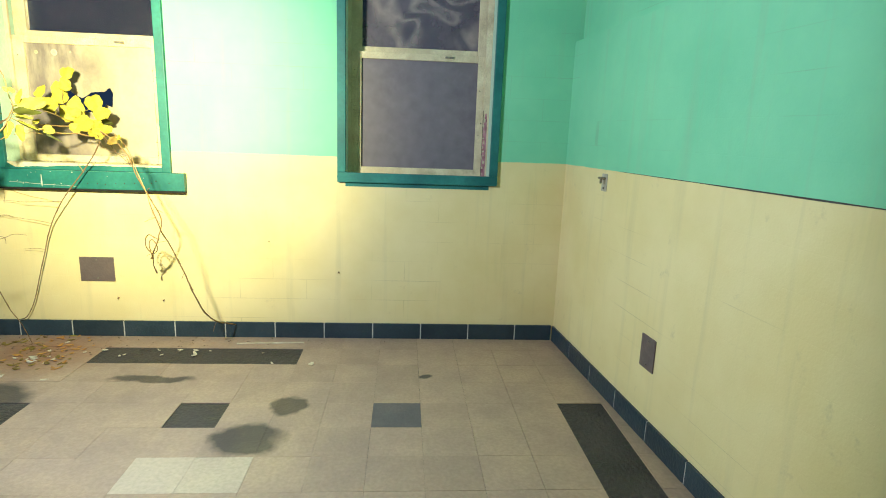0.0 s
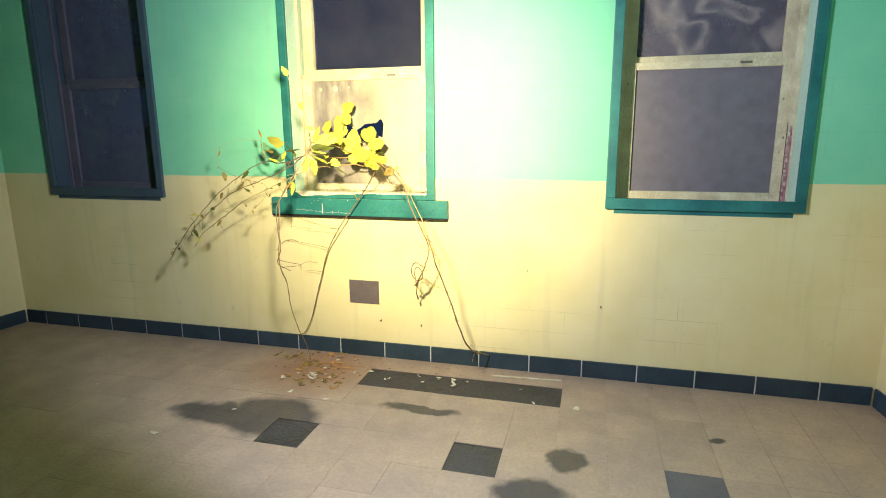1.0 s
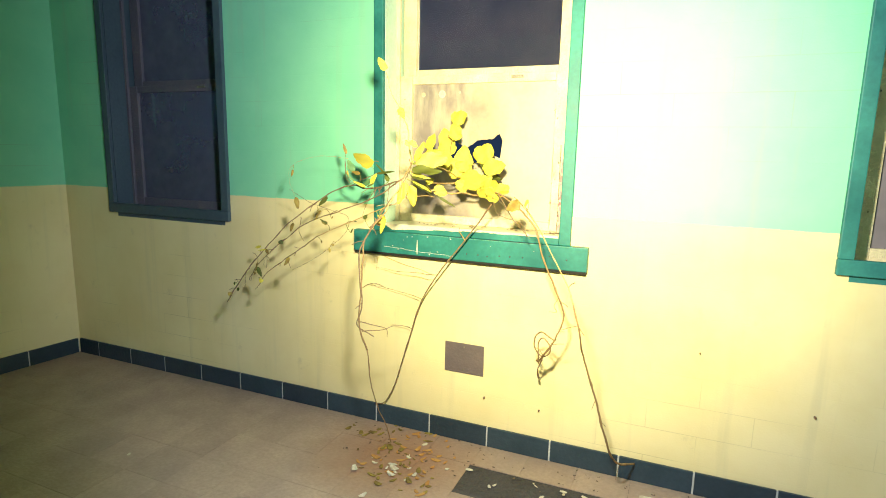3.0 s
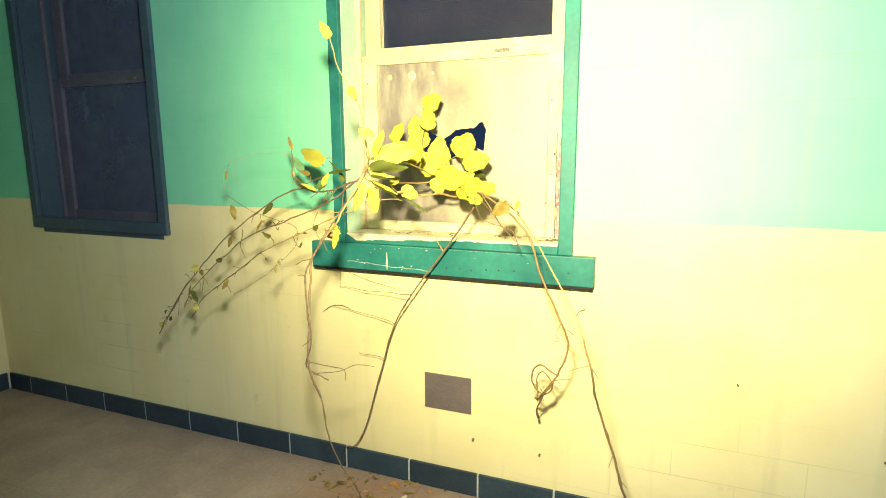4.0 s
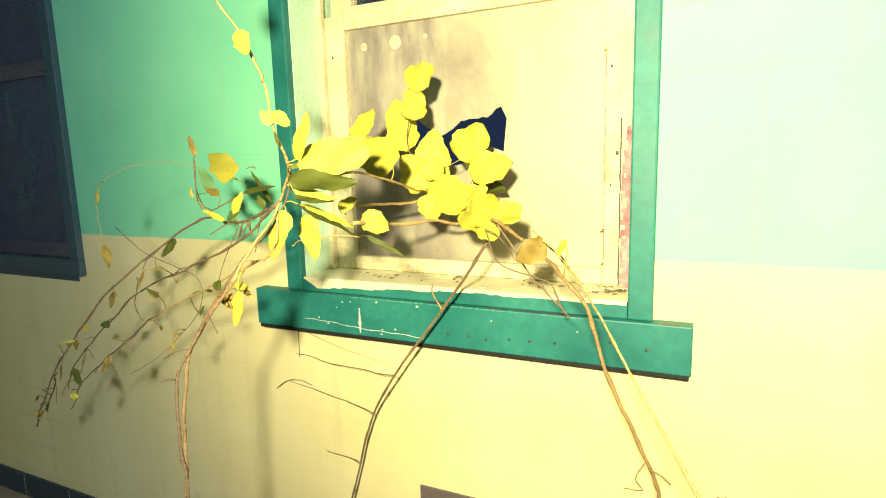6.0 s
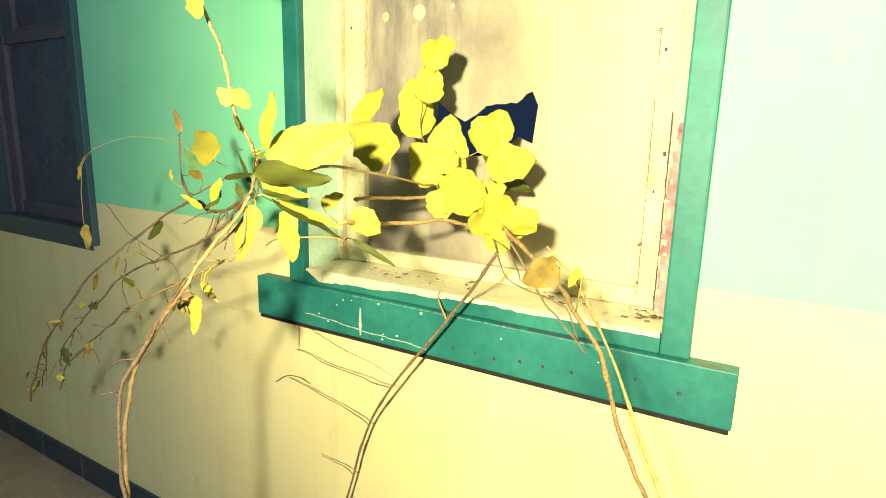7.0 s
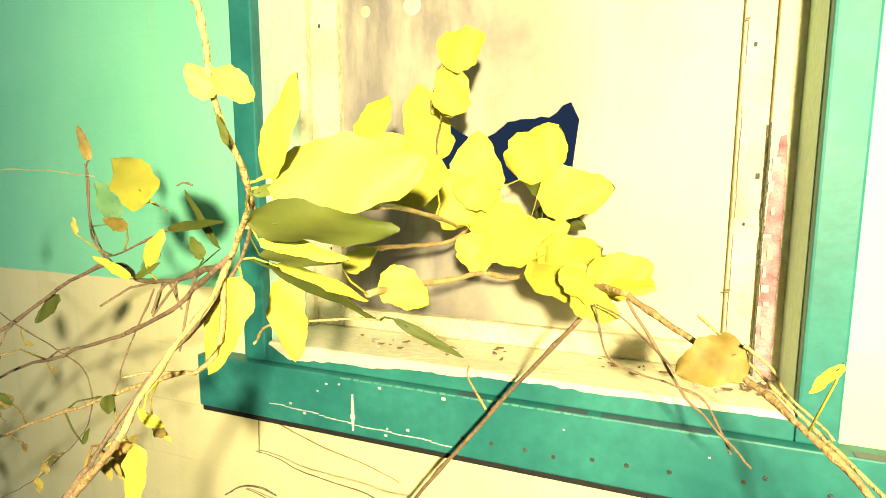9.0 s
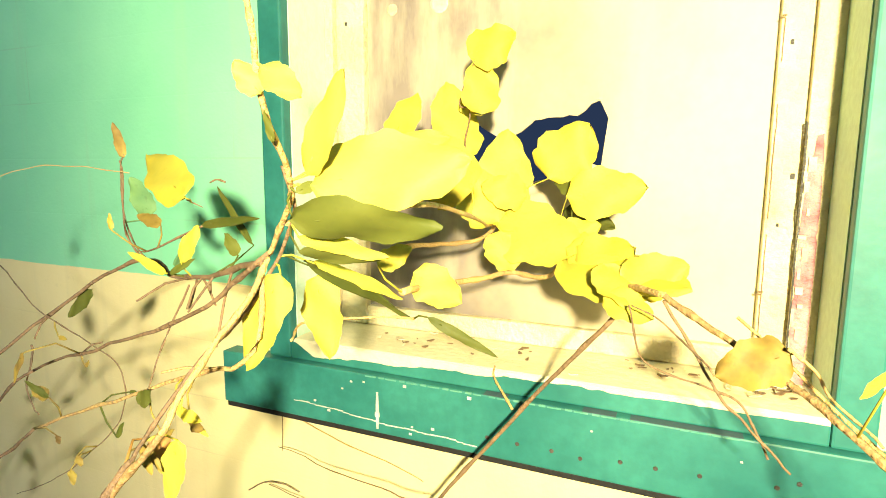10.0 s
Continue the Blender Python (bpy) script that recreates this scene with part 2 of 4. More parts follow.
STEEL = surface("tarnished_steel", (0.35, 0.33, 0.30), (0.2, 0.17, 0.14), 30.0, 120.0, (0.35, 0.6), metal=0.8)
DIRT = surface("brown_grit", (0.22, 0.15, 0.09), (0.12, 0.085, 0.06), 20.0, 120.0, (0.8, 0.95), relief=0.5)
BARK = surface("pale_vine_bark", (0.56, 0.37, 0.15), (0.40, 0.24, 0.10), 25.0, 160.0, (0.6, 0.85), relief=0.4)
BARK_MID = surface("brown_vine_bark", (0.34, 0.21, 0.09), (0.22, 0.13, 0.06), 25.0, 160.0, (0.6, 0.85), relief=0.4)
BARK_DARK = surface("dark_dry_vine_bark", (0.16, 0.10, 0.06), (0.26, 0.16, 0.09), 25.0, 160.0, (0.65, 0.9), relief=0.4)
LEAF = leaf_material("yellow_green_leaf", (0.58, 0.47, 0.05), (0.46, 0.41, 0.06), (0.24, 0.26, 0.04))
# olive leaf colour, darkened further to paint in undersides the torch misses
LEAF_OLIVE_SHADED = leaf_material("shaded_olive_leaf", (0.060, 0.075, 0.012), (0.095, 0.105, 0.020), (0.07, 0.07, 0.02))
LEAF_DEEP = leaf_material("deep_green_leaf", (0.06, 0.15, 0.07), (0.10, 0.20, 0.08), (0.04, 0.08, 0.03))
LEAF_DRY = leaf_material("dry_brown_leaf", (0.15, 0.095, 0.03), (0.34, 0.25, 0.05), (0.10, 0.06, 0.02))
LEAF_RUST = leaf_material("rust_orange_leaf", (0.42, 0.19, 0.05), (0.52, 0.28, 0.08), (0.2, 0.08, 0.03))
PLATE_PALE = surface("pale_metal_plate", (0.55, 0.52, 0.45), (0.4, 0.36, 0.3), 20.0, 90.0, (0.4, 0.6))
PEELED = surface("peeled_red_brown_wood", (0.30, 0.10, 0.13), (0.66, 0.36, 0.40), 30.0, 120.0, (0.6, 0.9), relief=0.5)
CHIP = surface("paint_chip", (0.72, 0.66, 0.5), (0.5, 0.42, 0.28), 30.0, 120.0, (0.6, 0.8))
NIGHT = surface("night_ground", (0.02, 0.025, 0.02), (0.03, 0.03, 0.025), 1.0, 8.0, (0.9, 1.0))


# ---- mesh helpers ----
def mesh_from(bm, name, material):
    me = bpy.data.meshes.new(name)
    bmesh.ops.recalc_face_normals(bm, faces=bm.faces)
    bm.to_mesh(me)
    bm.free()
    for one in material if isinstance(material, (list, tuple)) else [material]:
        me.materials.append(one)
    return me


def part(name, bm, material, parent=None, label=""):
    """Links a bmesh as one mesh object, under a thing or a part if one is given."""
    ob = new(name, mesh_from(bm, name, material))
    if parent:
        ob.parent = parent
    if label:
        ob["label"] = label
    return ob


def holder(name, at=(0, 0, 0)):
    ob = new(name)
    ob.location = at
    ob.empty_display_size = 0.05
    return ob


def box(bm, x0, x1, y0, y1, z0, z1, bevel=0.0):
    made = bmesh.ops.create_cube(bm, size=1.0, matrix=Matrix.Translation(((x0 + x1) / 2, (y0 + y1) / 2, (z0 + z1) / 2))
                                 @ Matrix.Diagonal((x1 - x0, y1 - y0, z1 - z0, 1)))
    if bevel:
        edges = list({e for v in made["verts"] for e in v.link_edges})
        bmesh.ops.bevel(bm, geom=edges, offset=bevel, segments=2, affect="EDGES", profile=0.6)
    return bm


def boxes(*rows, bevel=0.0):
    bm = bmesh.new()
    for r in rows:
        box(bm, *r, bevel=bevel)
    return bm


# ---- the room ----
X0, X1, Y0, TOP, THICK = -2.65, 3.01, -5.2, 3.05, 0.32
WINDOWS = (-1.735, 0.168, 2.10)
HALF, SILL, HEAD = 0.438, 1.00, 2.62
EAST_TURN, WEST_TURN = 4.8, -5.5

bm = bmesh.new()
edges = [X0 - THICK] + [c + s * HALF for c in WINDOWS for s in (-1, 1)] + [X1 + THICK]
for k in range(0, len(edges), 2):
    box(bm, edges[k], edges[k + 1], 0, THICK, 0, TOP)
for c in WINDOWS:
    box(bm, c - HALF, c + HALF, 0, THICK, 0, SILL)
    box(bm, c - HALF, c + HALF, 0, THICK, HEAD, TOP)
bmesh.ops.remove_doubles(bm, verts=bm.verts, dist=0.0001)
tagged(part("wall_north", bm, WALL), "plaster wall painted green over cream, scuffed, with three windows", "wall", kind="structure")
east_frame, west_frame = pose(X1, 0, 0, 0, 0, EAST_TURN), pose(X0, 0, 0, 0, 0, WEST_TURN)
east_wall = part("wall_east", boxes((0, THICK, Y0 - 0.3, 0.1, 0, 1.86), (0.045, THICK, Y0 - 0.3, 0.1, 1.8605, TOP)), WALL)
east_wall.matrix_world = east_frame
tagged(east_wall, "plaster wall painted green over cream, stepped back above head height", "wall", kind="structure")
west_wall = part("wall_west", boxes((-THICK, 0, Y0 - 0.3, 0.1, 0, TOP)), WALL)
west_wall.matrix_world = west_frame
tagged(west_wall, "plaster wall painted green over cream in shade", "wall", kind="structure")
tagged(part("wall_south", boxes((X0 - 1.2, X1 + 1.2, Y0 - THICK, Y0, 0, TOP)), WALL), "plain plaster wall painted green over cream", "wall", kind="structure")
tagged(part("ceiling", boxes((X0 - 1.2, X1 + 1.2, Y0 - THICK, THICK, TOP, TOP + 0.2)), CEILING), "flaking off-white plaster ceiling", "ceiling", kind="structure")
tagged(part("ground", boxes((-60, 60, 0.4, 90, -1.2, -1.0)), NIGHT), "dark ground outside at night", "ground", kind="structure")

floor = part("floor", boxes((X0 - 1.2, X1 + 1.2, Y0 - THICK, THICK, -0.25, -0.004)), MASTIC)
tagged(floor, "worn tan floor tiles, some missing over black mastic", "floor", kind="structure")


def base_run(name, joints, frame_pose):
    """A skirting of dark tiles with pale joints along one wall; it is laid along x and then turned."""
    run = holder(name)
    tagged(run, "dark blue-black glazed base tiles with pale joints", "baseboard", kind="structure")
    part("grout", boxes((joints[0], joints[-1], -0.011, -0.0005, 0, 0.096)), GROUT, run)
    for a, b in zip(joints[:-1], joints[1:]):
        part("base_tile", boxes((a + 0.0035, b - 0.0035, -0.014, -0.001, 0.0, 0.1), bevel=0.003), BASE, run)
    run.matrix_world = frame_pose
    return run


STEP = 0.306
base_run("baseboard_north", [X0 + 0.014] + [k * STEP for k in range(-8, 10)] + [X1 - 0.014], pose(0, 0, 0))
along = [0.016 + k * STEP for k in range(0, 17)]
base_run("baseboard_east", along, east_frame @ pose(0, 0, 0, 0, 0, -90))
base_run("baseboard_west", [-v for v in along[::-1]], west_frame @ pose(0, 0, 0, 0, 0, 90))


# the painted edge on the east wall has cracked open into a dark ragged line
ridge = bmesh.new()
for k in range(130):
    y = -0.45 - 0.022 * k
    wide = min(1.0, k / 60) * (0.6 + 0.5 * noise.noise(Vector((y * 4.0, 2.0, 0.0))))
    if wide > 0.12:
        z = PAINT_LINE + 0.001 - 0.0101 * y
        box(ridge, -0.0022, 0.002, y - 0.0221, y, z - 0.0052 * wide, z + 0.0030 * wide)
part("cracked_edge", ridge, MASTIC, east_wall, "dark crack along the edge of the green paint")


# ---- windows ----
def sash(parent, name, cx, y0, y1, z0, z1, stile, bottom, top, paint):
    h = HALF - 0.014
    s = part(name, boxes((cx - h, cx - h + stile, y0, y1, z0, z1), (cx + h - stile, cx + h, y0, y1, z0, z1),
                         (cx - h + stile, cx + h - stile, y0 + 0.002, y1 - 0.002, z0, z0 + bottom),
                         (cx - h + stile, cx + h - stile, y0 + 0.002, y1 - 0.002, z1 - top, z1), bevel=0.004), paint, parent)
    return s, (cx - h + stile, cx + h - stile, z0 + bottom, z1 - top)


def jagged_pane(gap, y, hole):
    """A pane with a ragged hole broken through it."""
    bm = bmesh.new()
    x0, x1, z0, z1 = gap
    torn = []
    for k, (a, b) in enumerate(hole):
        c, d = hole[(k + 1) % len(hole)]
        for n in range(3):
            u = n / 3
            j = 0.0035 * noise.noise(Vector((31.0 * k, 7.0 * n, 0.3))) if n else 0.0
            torn.append((a + (c - a) * u + j, b + (d - b) * u - 1.6 * j))
    loops = ([(x0, z0), (x1, z0), (x1, z1), (x0, z1)], torn)
    edges = []
    for loop in loops:
        vs = [bm.verts.new((x, y, z)) for x, z in loop]
        edges += [bm.edges.new((vs[k - 1], vs[k])) for k in range(len(vs))]
    bmesh.ops.triangle_fill(bm, use_beauty=True, use_dissolve=False, edges=edges, normal=(0, -1, 0))
    made = bmesh.ops.extrude_face_region(bm, geom=bm.faces[:])
    bmesh.ops.translate(bm, vec=(0, 0.004, 0), verts=[v for v in made["geom"] if isinstance(v, bmesh.types.BMVert)])
    return bm


def peeled_strip(w, x0, x1, z0, z1):
    """The face of the stop where the paint has come off in ragged flakes down to red-brown wood."""
    bm = bmesh.new()
    left, right, n = [], [], 60
    for k in range(n + 1):
        z = z0 + (z1 - z0) * k / n
        left.append(bm.verts.new((x0 + 0.001 + 0.006 * max(0.0, noise.noise(Vector((z * 38.0, 1.0, 0.0)))) + 0.012 * (k / n) ** 6, 0.1065, z)))
        right.append(bm.verts.new((x1 - 0.003 * max(0.0, noise.noise(Vector((z * 55.0, 9.0, 0.0)))) - 0.004 * (k / n) ** 8, 0.1065, z + 0.002)))
    for k in range(n):
        bm.faces.new((left[k], right[k], right[k + 1], left[k + 1]))
    made = bmesh.ops.extrude_face_region(bm, geom=bm.faces[:])
    bmesh.ops.translate(bm, vec=(0, 0.0018, 0), verts=[v for v in made["geom"] if isinstance(v, bmesh.types.BMVert)])
    part("weathered_strip", bm, PEELED, w, "stop peeled to pinkish red-brown wood")
    crack = bmesh.new()
    for k in range(46):
        z = z0 + (z1 + 0.02 - z0) * k / 46
        x = x0 - 0.0005 + 0.0018 * noise.noise(Vector((z * 40.0, 4.0, 0.0)))
        box(crack, x - 0.0012 - 0.0016 * abs(noise.noise(Vector((z * 30.0, 7.0, 0.0)))), x + 0.001, 0.1055, 0.1079, z, z + (z1 - z0) / 46)
    part("crack", crack, MASTIC, w, "dark open crack beside the peeled wood")
    flakes = bmesh.new()
    for k in range(12):
        z = z0 + 0.02 + 0.028 * k + 0.01 * math.sin(7 * k)
        x = x0 + 0.004 + 0.004 * math.sin(3.7 * k)
        box(flakes, x, x + 0.004 + 0.003 * (k % 3), 0.1035, 0.1062, z, z + 0.006 + 0.005 * (k % 4))
    part("curled_flake", flakes, CHIP, w, "pale flakes of paint still clinging")


def putty_crack(parent, x, z0, z1, seed):
    """A thin broken line of missing putty beside the pane, with a few chipped notches."""
    bm = bmesh.new()
    n = int((z1 - z0) / 0.012)
    for k in range(n):
        z = z0 + (z1 - z0) * k / n
        a = noise.noise(Vector((z * 9.0, seed, 0.0)))
        if a > -0.25:
            c = x + 0.0015 * noise.noise(Vector((z * 35.0, seed, 2.0)))
            box(bm, c - 0.0006 - 0.0008 * max(0, a), c + 0.0006, 0.1235, 0.1256, z, z + 0.0125)
    for z, d in ((z0 + 0.10, 0.008), (z0 + 0.02, 0.006), (z1, 0.006)):
        box(bm, x - d, x, 0.1236, 0.1255, z, z + 0.35 * d)
        box(bm, x - 0.6 * d, x + 0.002, 0.1237, 0.1254, z + 0.5 * d, z + 0.9 * d)
    part("crack", bm, BARK_DARK, parent, "broken brown putty line beside the pane")


def lower_trim(w, cx, trim):
    """The bottom rail of the casing, the nailed board under it, and the cream paint that flakes over the rail."""
    part("casing_rail", boxes((cx - HALF + 0.0045, cx + HALF - 0.0045, -0.0225, -0.001, SILL + 0.019, SILL + 0.053), bevel=0.003), trim, w)
    board = part("stool_board", boxes((cx - 0.588, cx + 0.563, -0.040, -0.0005, SILL - 0.086, SILL + 0.0185), bevel=0.003), trim, w,
                 "teal board under the sill with a row of nail holes")
    # this strip's black colour stands in for the shade under the board
    part("shadow_gap", boxes((cx - 0.584, cx + 0.559, -0.037, -0.001, SILL - 0.097, SILL - 0.0863), bevel=0.002), EDGE, w, "dark bare underside of the board, blackened for its shade")
    joint = bmesh.new()
    for k in range(60):
        x = cx - 0.05 + 0.0098 * k
        if noise.noise(Vector((x * 6.0, 8.0, 0.0))) > 0.0:
            box(joint, x, x + 0.0099, -0.0404, -0.0225, SILL + 0.0186, SILL + 0.0192)
    part("joint_line", joint, TRIM_SHADED, w, "dark open joint between rail and board")
    face = -0.0400
    for x, z in ((0.136, 0.947), (0.186, 0.946), (0.241, 0.946), (0.285, 0.943), (0.343, 0.950), (0.392, 0.951), (0.45, 0.953), (0.544, 0.958), (0.569, 0.969), (0.644, 0.960)):
        bm = bmesh.new()
        bmesh.ops.create_cone(bm, cap_ends=True, segments=9, radius1=0.0038, radius2=0.0030, depth=0.002,
                              matrix=Matrix.Translation((x, face - 0.0004, z)) @ Matrix.Rotation(radians(90), 4, "X"))
        part("nail_hole", bm, MASTIC, board)
    scratch = bmesh.new()
    for k in range(30):
        u = k / 29
        x, z = -0.249 + 0.356 * u, 0.945 - 0.018 * u + 0.0016 * math.sin(9 * u) + 0.001 * math.sin(31 * u)
        box(scratch, x, x + 0.0118, face - 0.0006, face + 0.001, z - 0.0009, z + 0.0004 + 0.0004 * (k % 3))
    part("scratch", scratch, GROUT, board, "pale scratch along the teal board")
    worn = bmesh.new()
    for k in range(44):
        x = cx - 0.26 + 0.0135 * k
        if noise.noise(Vector((x * 14.0, 3.0, 0.0))) > -0.2 - 0.9 * (x < 0.12):
            box(worn, x, x + 0.0135 - 0.003 * (k * 5 % 3), face - 0.0006, face + 0.003, SILL + 0.0150, SILL + 0.0172 + 0.0005 * (k % 3))
    part("worn_edge", worn, TRIM_WORN, board, "edge of the board worn to paler paint")
    for x, z, r in ((-0.121, 1.001, 0.0022), (-0.014, 1.009, 0.003), (-0.17, 0.938, 0.003), (0.039, 0.942, 0.0028), (-0.003, 0.925, 0.0025), (-0.095, 1.004, 0.002),
                    (0.104, 1.008, 0.0035), (-0.14, 0.985, 0.002), (-0.2, 0.952, 0.0025), (0.0, 0.938, 0.002), (0.30, 0.99, 0.0018), (0.5, 0.985, 0.0018)):
        part("paint_fleck", boxes((x - r, x + r, face - 0.0012, face + 0.001, z - 0.7 * r, z + 0.8 * r), bevel=0.0006), GROUT, board)
    chip = bmesh.new()
    for k in range(9):
        z = 0.922 + 0.0075 * k
        h = 0.0016 + 0.0016 * math.sin(math.pi * (k + 0.6) / 9) + (0.0018 if k == 3 else 0)
        box(chip, -0.0675 - h, -0.0675 + 0.8 * h, face - 0.0012, face + 0.001, z, z + 0.0078)
    part("paint_chip", chip, GROUT, board, "long chip showing pale undercoat")
    # cream paint that ends raggedly on the face of the rail, lowest at the west end
    flaking = bmesh.new()
    rows = []
    for k in range(150):
        u = k / 149
        x = cx - HALF + 0.012 + (2 * HALF - 0.018) * u
        low = SILL + 0.028 + 0.021 * min(1.0, 1.9 * u) + 0.004 * noise.noise(Vector((x * 13.0, 0.0, 0.0))) + 0.0025 * noise.noise(Vector((x * 60.0, 5.0, 0.0)))
        if u < 0.05:
            low = SILL + 0.055 - (SILL + 0.055 - low) * u / 0.05
        rows.append([flaking.verts.new(p) for p in ((x, -0.0237, min(low, SILL + 0.053)), (x, -0.0237, SILL + 0.0548), (x, -0.0200, SILL + 0.0578), (x, 0.012, SILL + 0.0583))])
    for a, b in zip(rows[:-1], rows[1:]):
        for n in range(3):
            flaking.faces.new((a[n], b[n], b[n + 1], a[n + 1]))
    made = bmesh.ops.extrude_face_region(flaking, geom=flaking.faces[:])
    bmesh.ops.translate(flaking, vec=(0, 0.0011, -0.001), verts=[v for v in made["geom"] if isinstance(v, bmesh.types.BMVert)])
    part("flaking_paint", flaking, SILL_PAINT, w, "ragged edge of cream paint along the sill")


def window(name, cx, upper_glass, lower_glass, label, stool, hole=None, trim=TRIM, paint=SASH):
    jamb_paint = JAMB if trim is TRIM else trim
    w = holder(name, (0, 0, 0))
    tagged(w, label, "window", kind="structure")
    out = HALF + 0.046
    low = SILL + (0.019 if stool else 0.055)
    for a, b in ((cx - out, cx - HALF + 0.004), (cx + HALF - 0.004, cx + out)):
        part("casing_board", boxes((a, b, -0.024, -0.001, low, HEAD + 0.05), bevel=0.004), trim, w)
    part("casing_head", boxes((cx - out, cx + out, -0.028, -0.003, HEAD - 0.004, HEAD + 0.05), bevel=0.004), trim, w)
    for a, b in ((cx - HALF - 0.001, cx - HALF + 0.005), (cx + HALF - 0.005, cx + HALF + 0.001)):
        part("jamb", boxes((a, b, -0.0005, THICK - 0.02, SILL, HEAD)), jamb_paint, w)
    for a, b in ((cx - HALF + 0.005, cx - HALF + 0.024), (cx + HALF - 0.041, cx + HALF - 0.005)):
        part("sash_stop", boxes((a, b, 0.108, 0.124, SILL + 0.02, HEAD), bevel=0.002), paint, w)
    if paint is SASH:
        peeled_strip(w, cx + HALF - 0.041, cx + HALF - 0.016, 1.04, 1.43)
    part("head_jamb", boxes((cx - HALF, cx + HALF, 0.0, THICK - 0.02, HEAD - 0.012, HEAD + 0.002)), trim, w)
    shelf = SILL + (0.056 if stool else 0.024)
    part("window_sill", boxes((cx - HALF + 0.005, cx + HALF - 0.005, 0.0 if stool else 0.042, THICK + 0.03, SILL - 0.02, shelf), bevel=0.003), SILL_PAINT if stool else paint, w,
         "cream painted sill, chipped and littered with grit")
    if stool:
        lower_trim(w, cx, trim)
    else:
        part("apron", boxes((cx - out, cx + out, -0.0245, -0.0005, SILL - 0.004, SILL + 0.0545), bevel=0.003), trim, w)
        part("stool_top", boxes((cx - HALF + 0.001, cx + HALF - 0.001, -0.001, 0.044, SILL - 0.03, SILL + 0.04)), trim, w)
    lo, lo_gap = sash(w, "lower_sash", cx, 0.125, 0.163, shelf + 0.001, 1.77, 0.07, 0.04 if stool else 0.058, 0.04, paint)
    up, up_gap = sash(w, "upper_sash", cx, 0.168, 0.206, 1.738, HEAD - 0.014, 0.07, 0.066, 0.05, paint)
    if stool:
        putty_crack(lo, cx + HALF - 0.0795, shelf + 0.03, 1.60, 2.0)
        putty_crack(lo, cx - HALF + 0.020, 1.30, 1.74, 6.0)
    part("lock", boxes((cx + 0.15, cx + 0.205, 0.119, 0.1265, 1.747, 1.759), bevel=0.002), STEEL, lo, "rusty sash lock")
    for dx, z, r in ((HALF - 0.052, 1.371, 0.005), (HALF - 0.066, 1.297, 0.003), (HALF - 0.068, 1.566, 0.004), (0.045 - HALF, 1.66, 0.004), (0.06 - HALF, 1.22, 0.003)):
        part("screw_hole", boxes((cx + dx - 0.6 * r, cx + dx + 0.6 * r, 0.1235, 0.1255, z - 0.9 * r, z + 0.9 * r), bevel=0.0008), MASTIC, lo)
    for s, gap, y, g in ((lo, lo_gap, 0.143, lower_glass), (up, up_gap, 0.186, upper_glass)):
        wide = (gap[0] - 0.004, gap[1] + 0.004, gap[2] - 0.004, gap[3] + 0.004)
        if hole and s is lo:
            pane = part("pane", jagged_pane(wide, y, hole), g, s, "filmed glass pane with a ragged hole")
        else:
            pane = part("pane", boxes((wide[0], wide[1], y, y + 0.004, wide[2], wide[3])), g, s)
        pane.visible_shadow = False
    return w


HOLE = [(0.012, 1.373), (0.02, 1.43), (0.026, 1.477), (0.06, 1.452), (0.1, 1.431), (0.13, 1.446), (0.154, 1.466), (0.19, 1.470), (0.229, 1.471),
        (0.266, 1.496), (0.281, 1.466), (0.272, 1.384), (0.237, 1.398), (0.203, 1.372), (0.143, 1.352), (0.081, 1.360)]
window("window_1", WINDOWS[2], GLASS_SMEARED, GLASS_FILMED, "double-hung sash window in teal trim, filmed lower pane", False)
window("window_2", WINDOWS[1], GLASS, GLASS_WASHED, "double-hung sash window, broken lower pane, vine growing through", True, HOLE)
# window_3 gets darker copies of trim, sash and glass for dim light
window("window_3", WINDOWS[0], GLASS_SHADED, GLASS_SHADED, "double-hung sash window, its colours darkened to navy for the dim torchlight", False, trim=TRIM_SHADED, paint=SASH_SHADED)


def wall_plate(name, x, z, w, h, label):
    p = holder(name, (x, 0, z))
    tagged(p, label, "cover plate")
    part("plate", boxes((-w / 2, w / 2, -0.006, -0.0005, -h / 2, h / 2), bevel=0.002), PLATE, p)
    for s in (-1, 1):
        bm = bmesh.new()
        bmesh.ops.create_cone(bm, cap_ends=True, segments=10, radius1=0.005, radius2=0.004, depth=0.003,
                              matrix=Matrix.Translation((0, -0.0072, s * h * 0.38)) @ Matrix.Rotation(radians(90), 4, "X"))
        part("screw", bm, STEEL, p)
    return p


wall_plate("cover_plate", 0.175, 0.425, 0.20, 0.150, "grey blank metal cover plate on the cream wall")
east = wall_plate("cover_plate", 0, 0.39, 0.115, 0.15, "grey metal cover plate low on the cream wall")
east.matrix_world = east_frame @ pose(0, -1.17, 0.39, 0, 0, -90)


def hook_bracket(m):
    """A small torn-off metal bracket with a hook."""
    h = holder("wall_bracket")
    tagged(h, "small torn metal bracket with a hook on the wall", "bracket")
    part("plate", boxes((-0.03, 0.03, -0.004, -0.0005, -0.045, 0.045), bevel=0.0015), PLATE_PALE, h)
    part("hook", boxes((-0.024, 0.02, -0.03, -0.004, 0.018, 0.028), (0.008, 0.02, -0.034, -0.026, -0.004, 0.028), bevel=0.002), STEEL, h)
    part("screw", boxes((-0.006, 0.006, -0.008, -0.004, -0.034, -0.022), bevel=0.002), STEEL, h)
    h.matrix_world = m


hook_bracket(east_frame @ pose(0, -0.57, 1.085, 0, 0, -90))

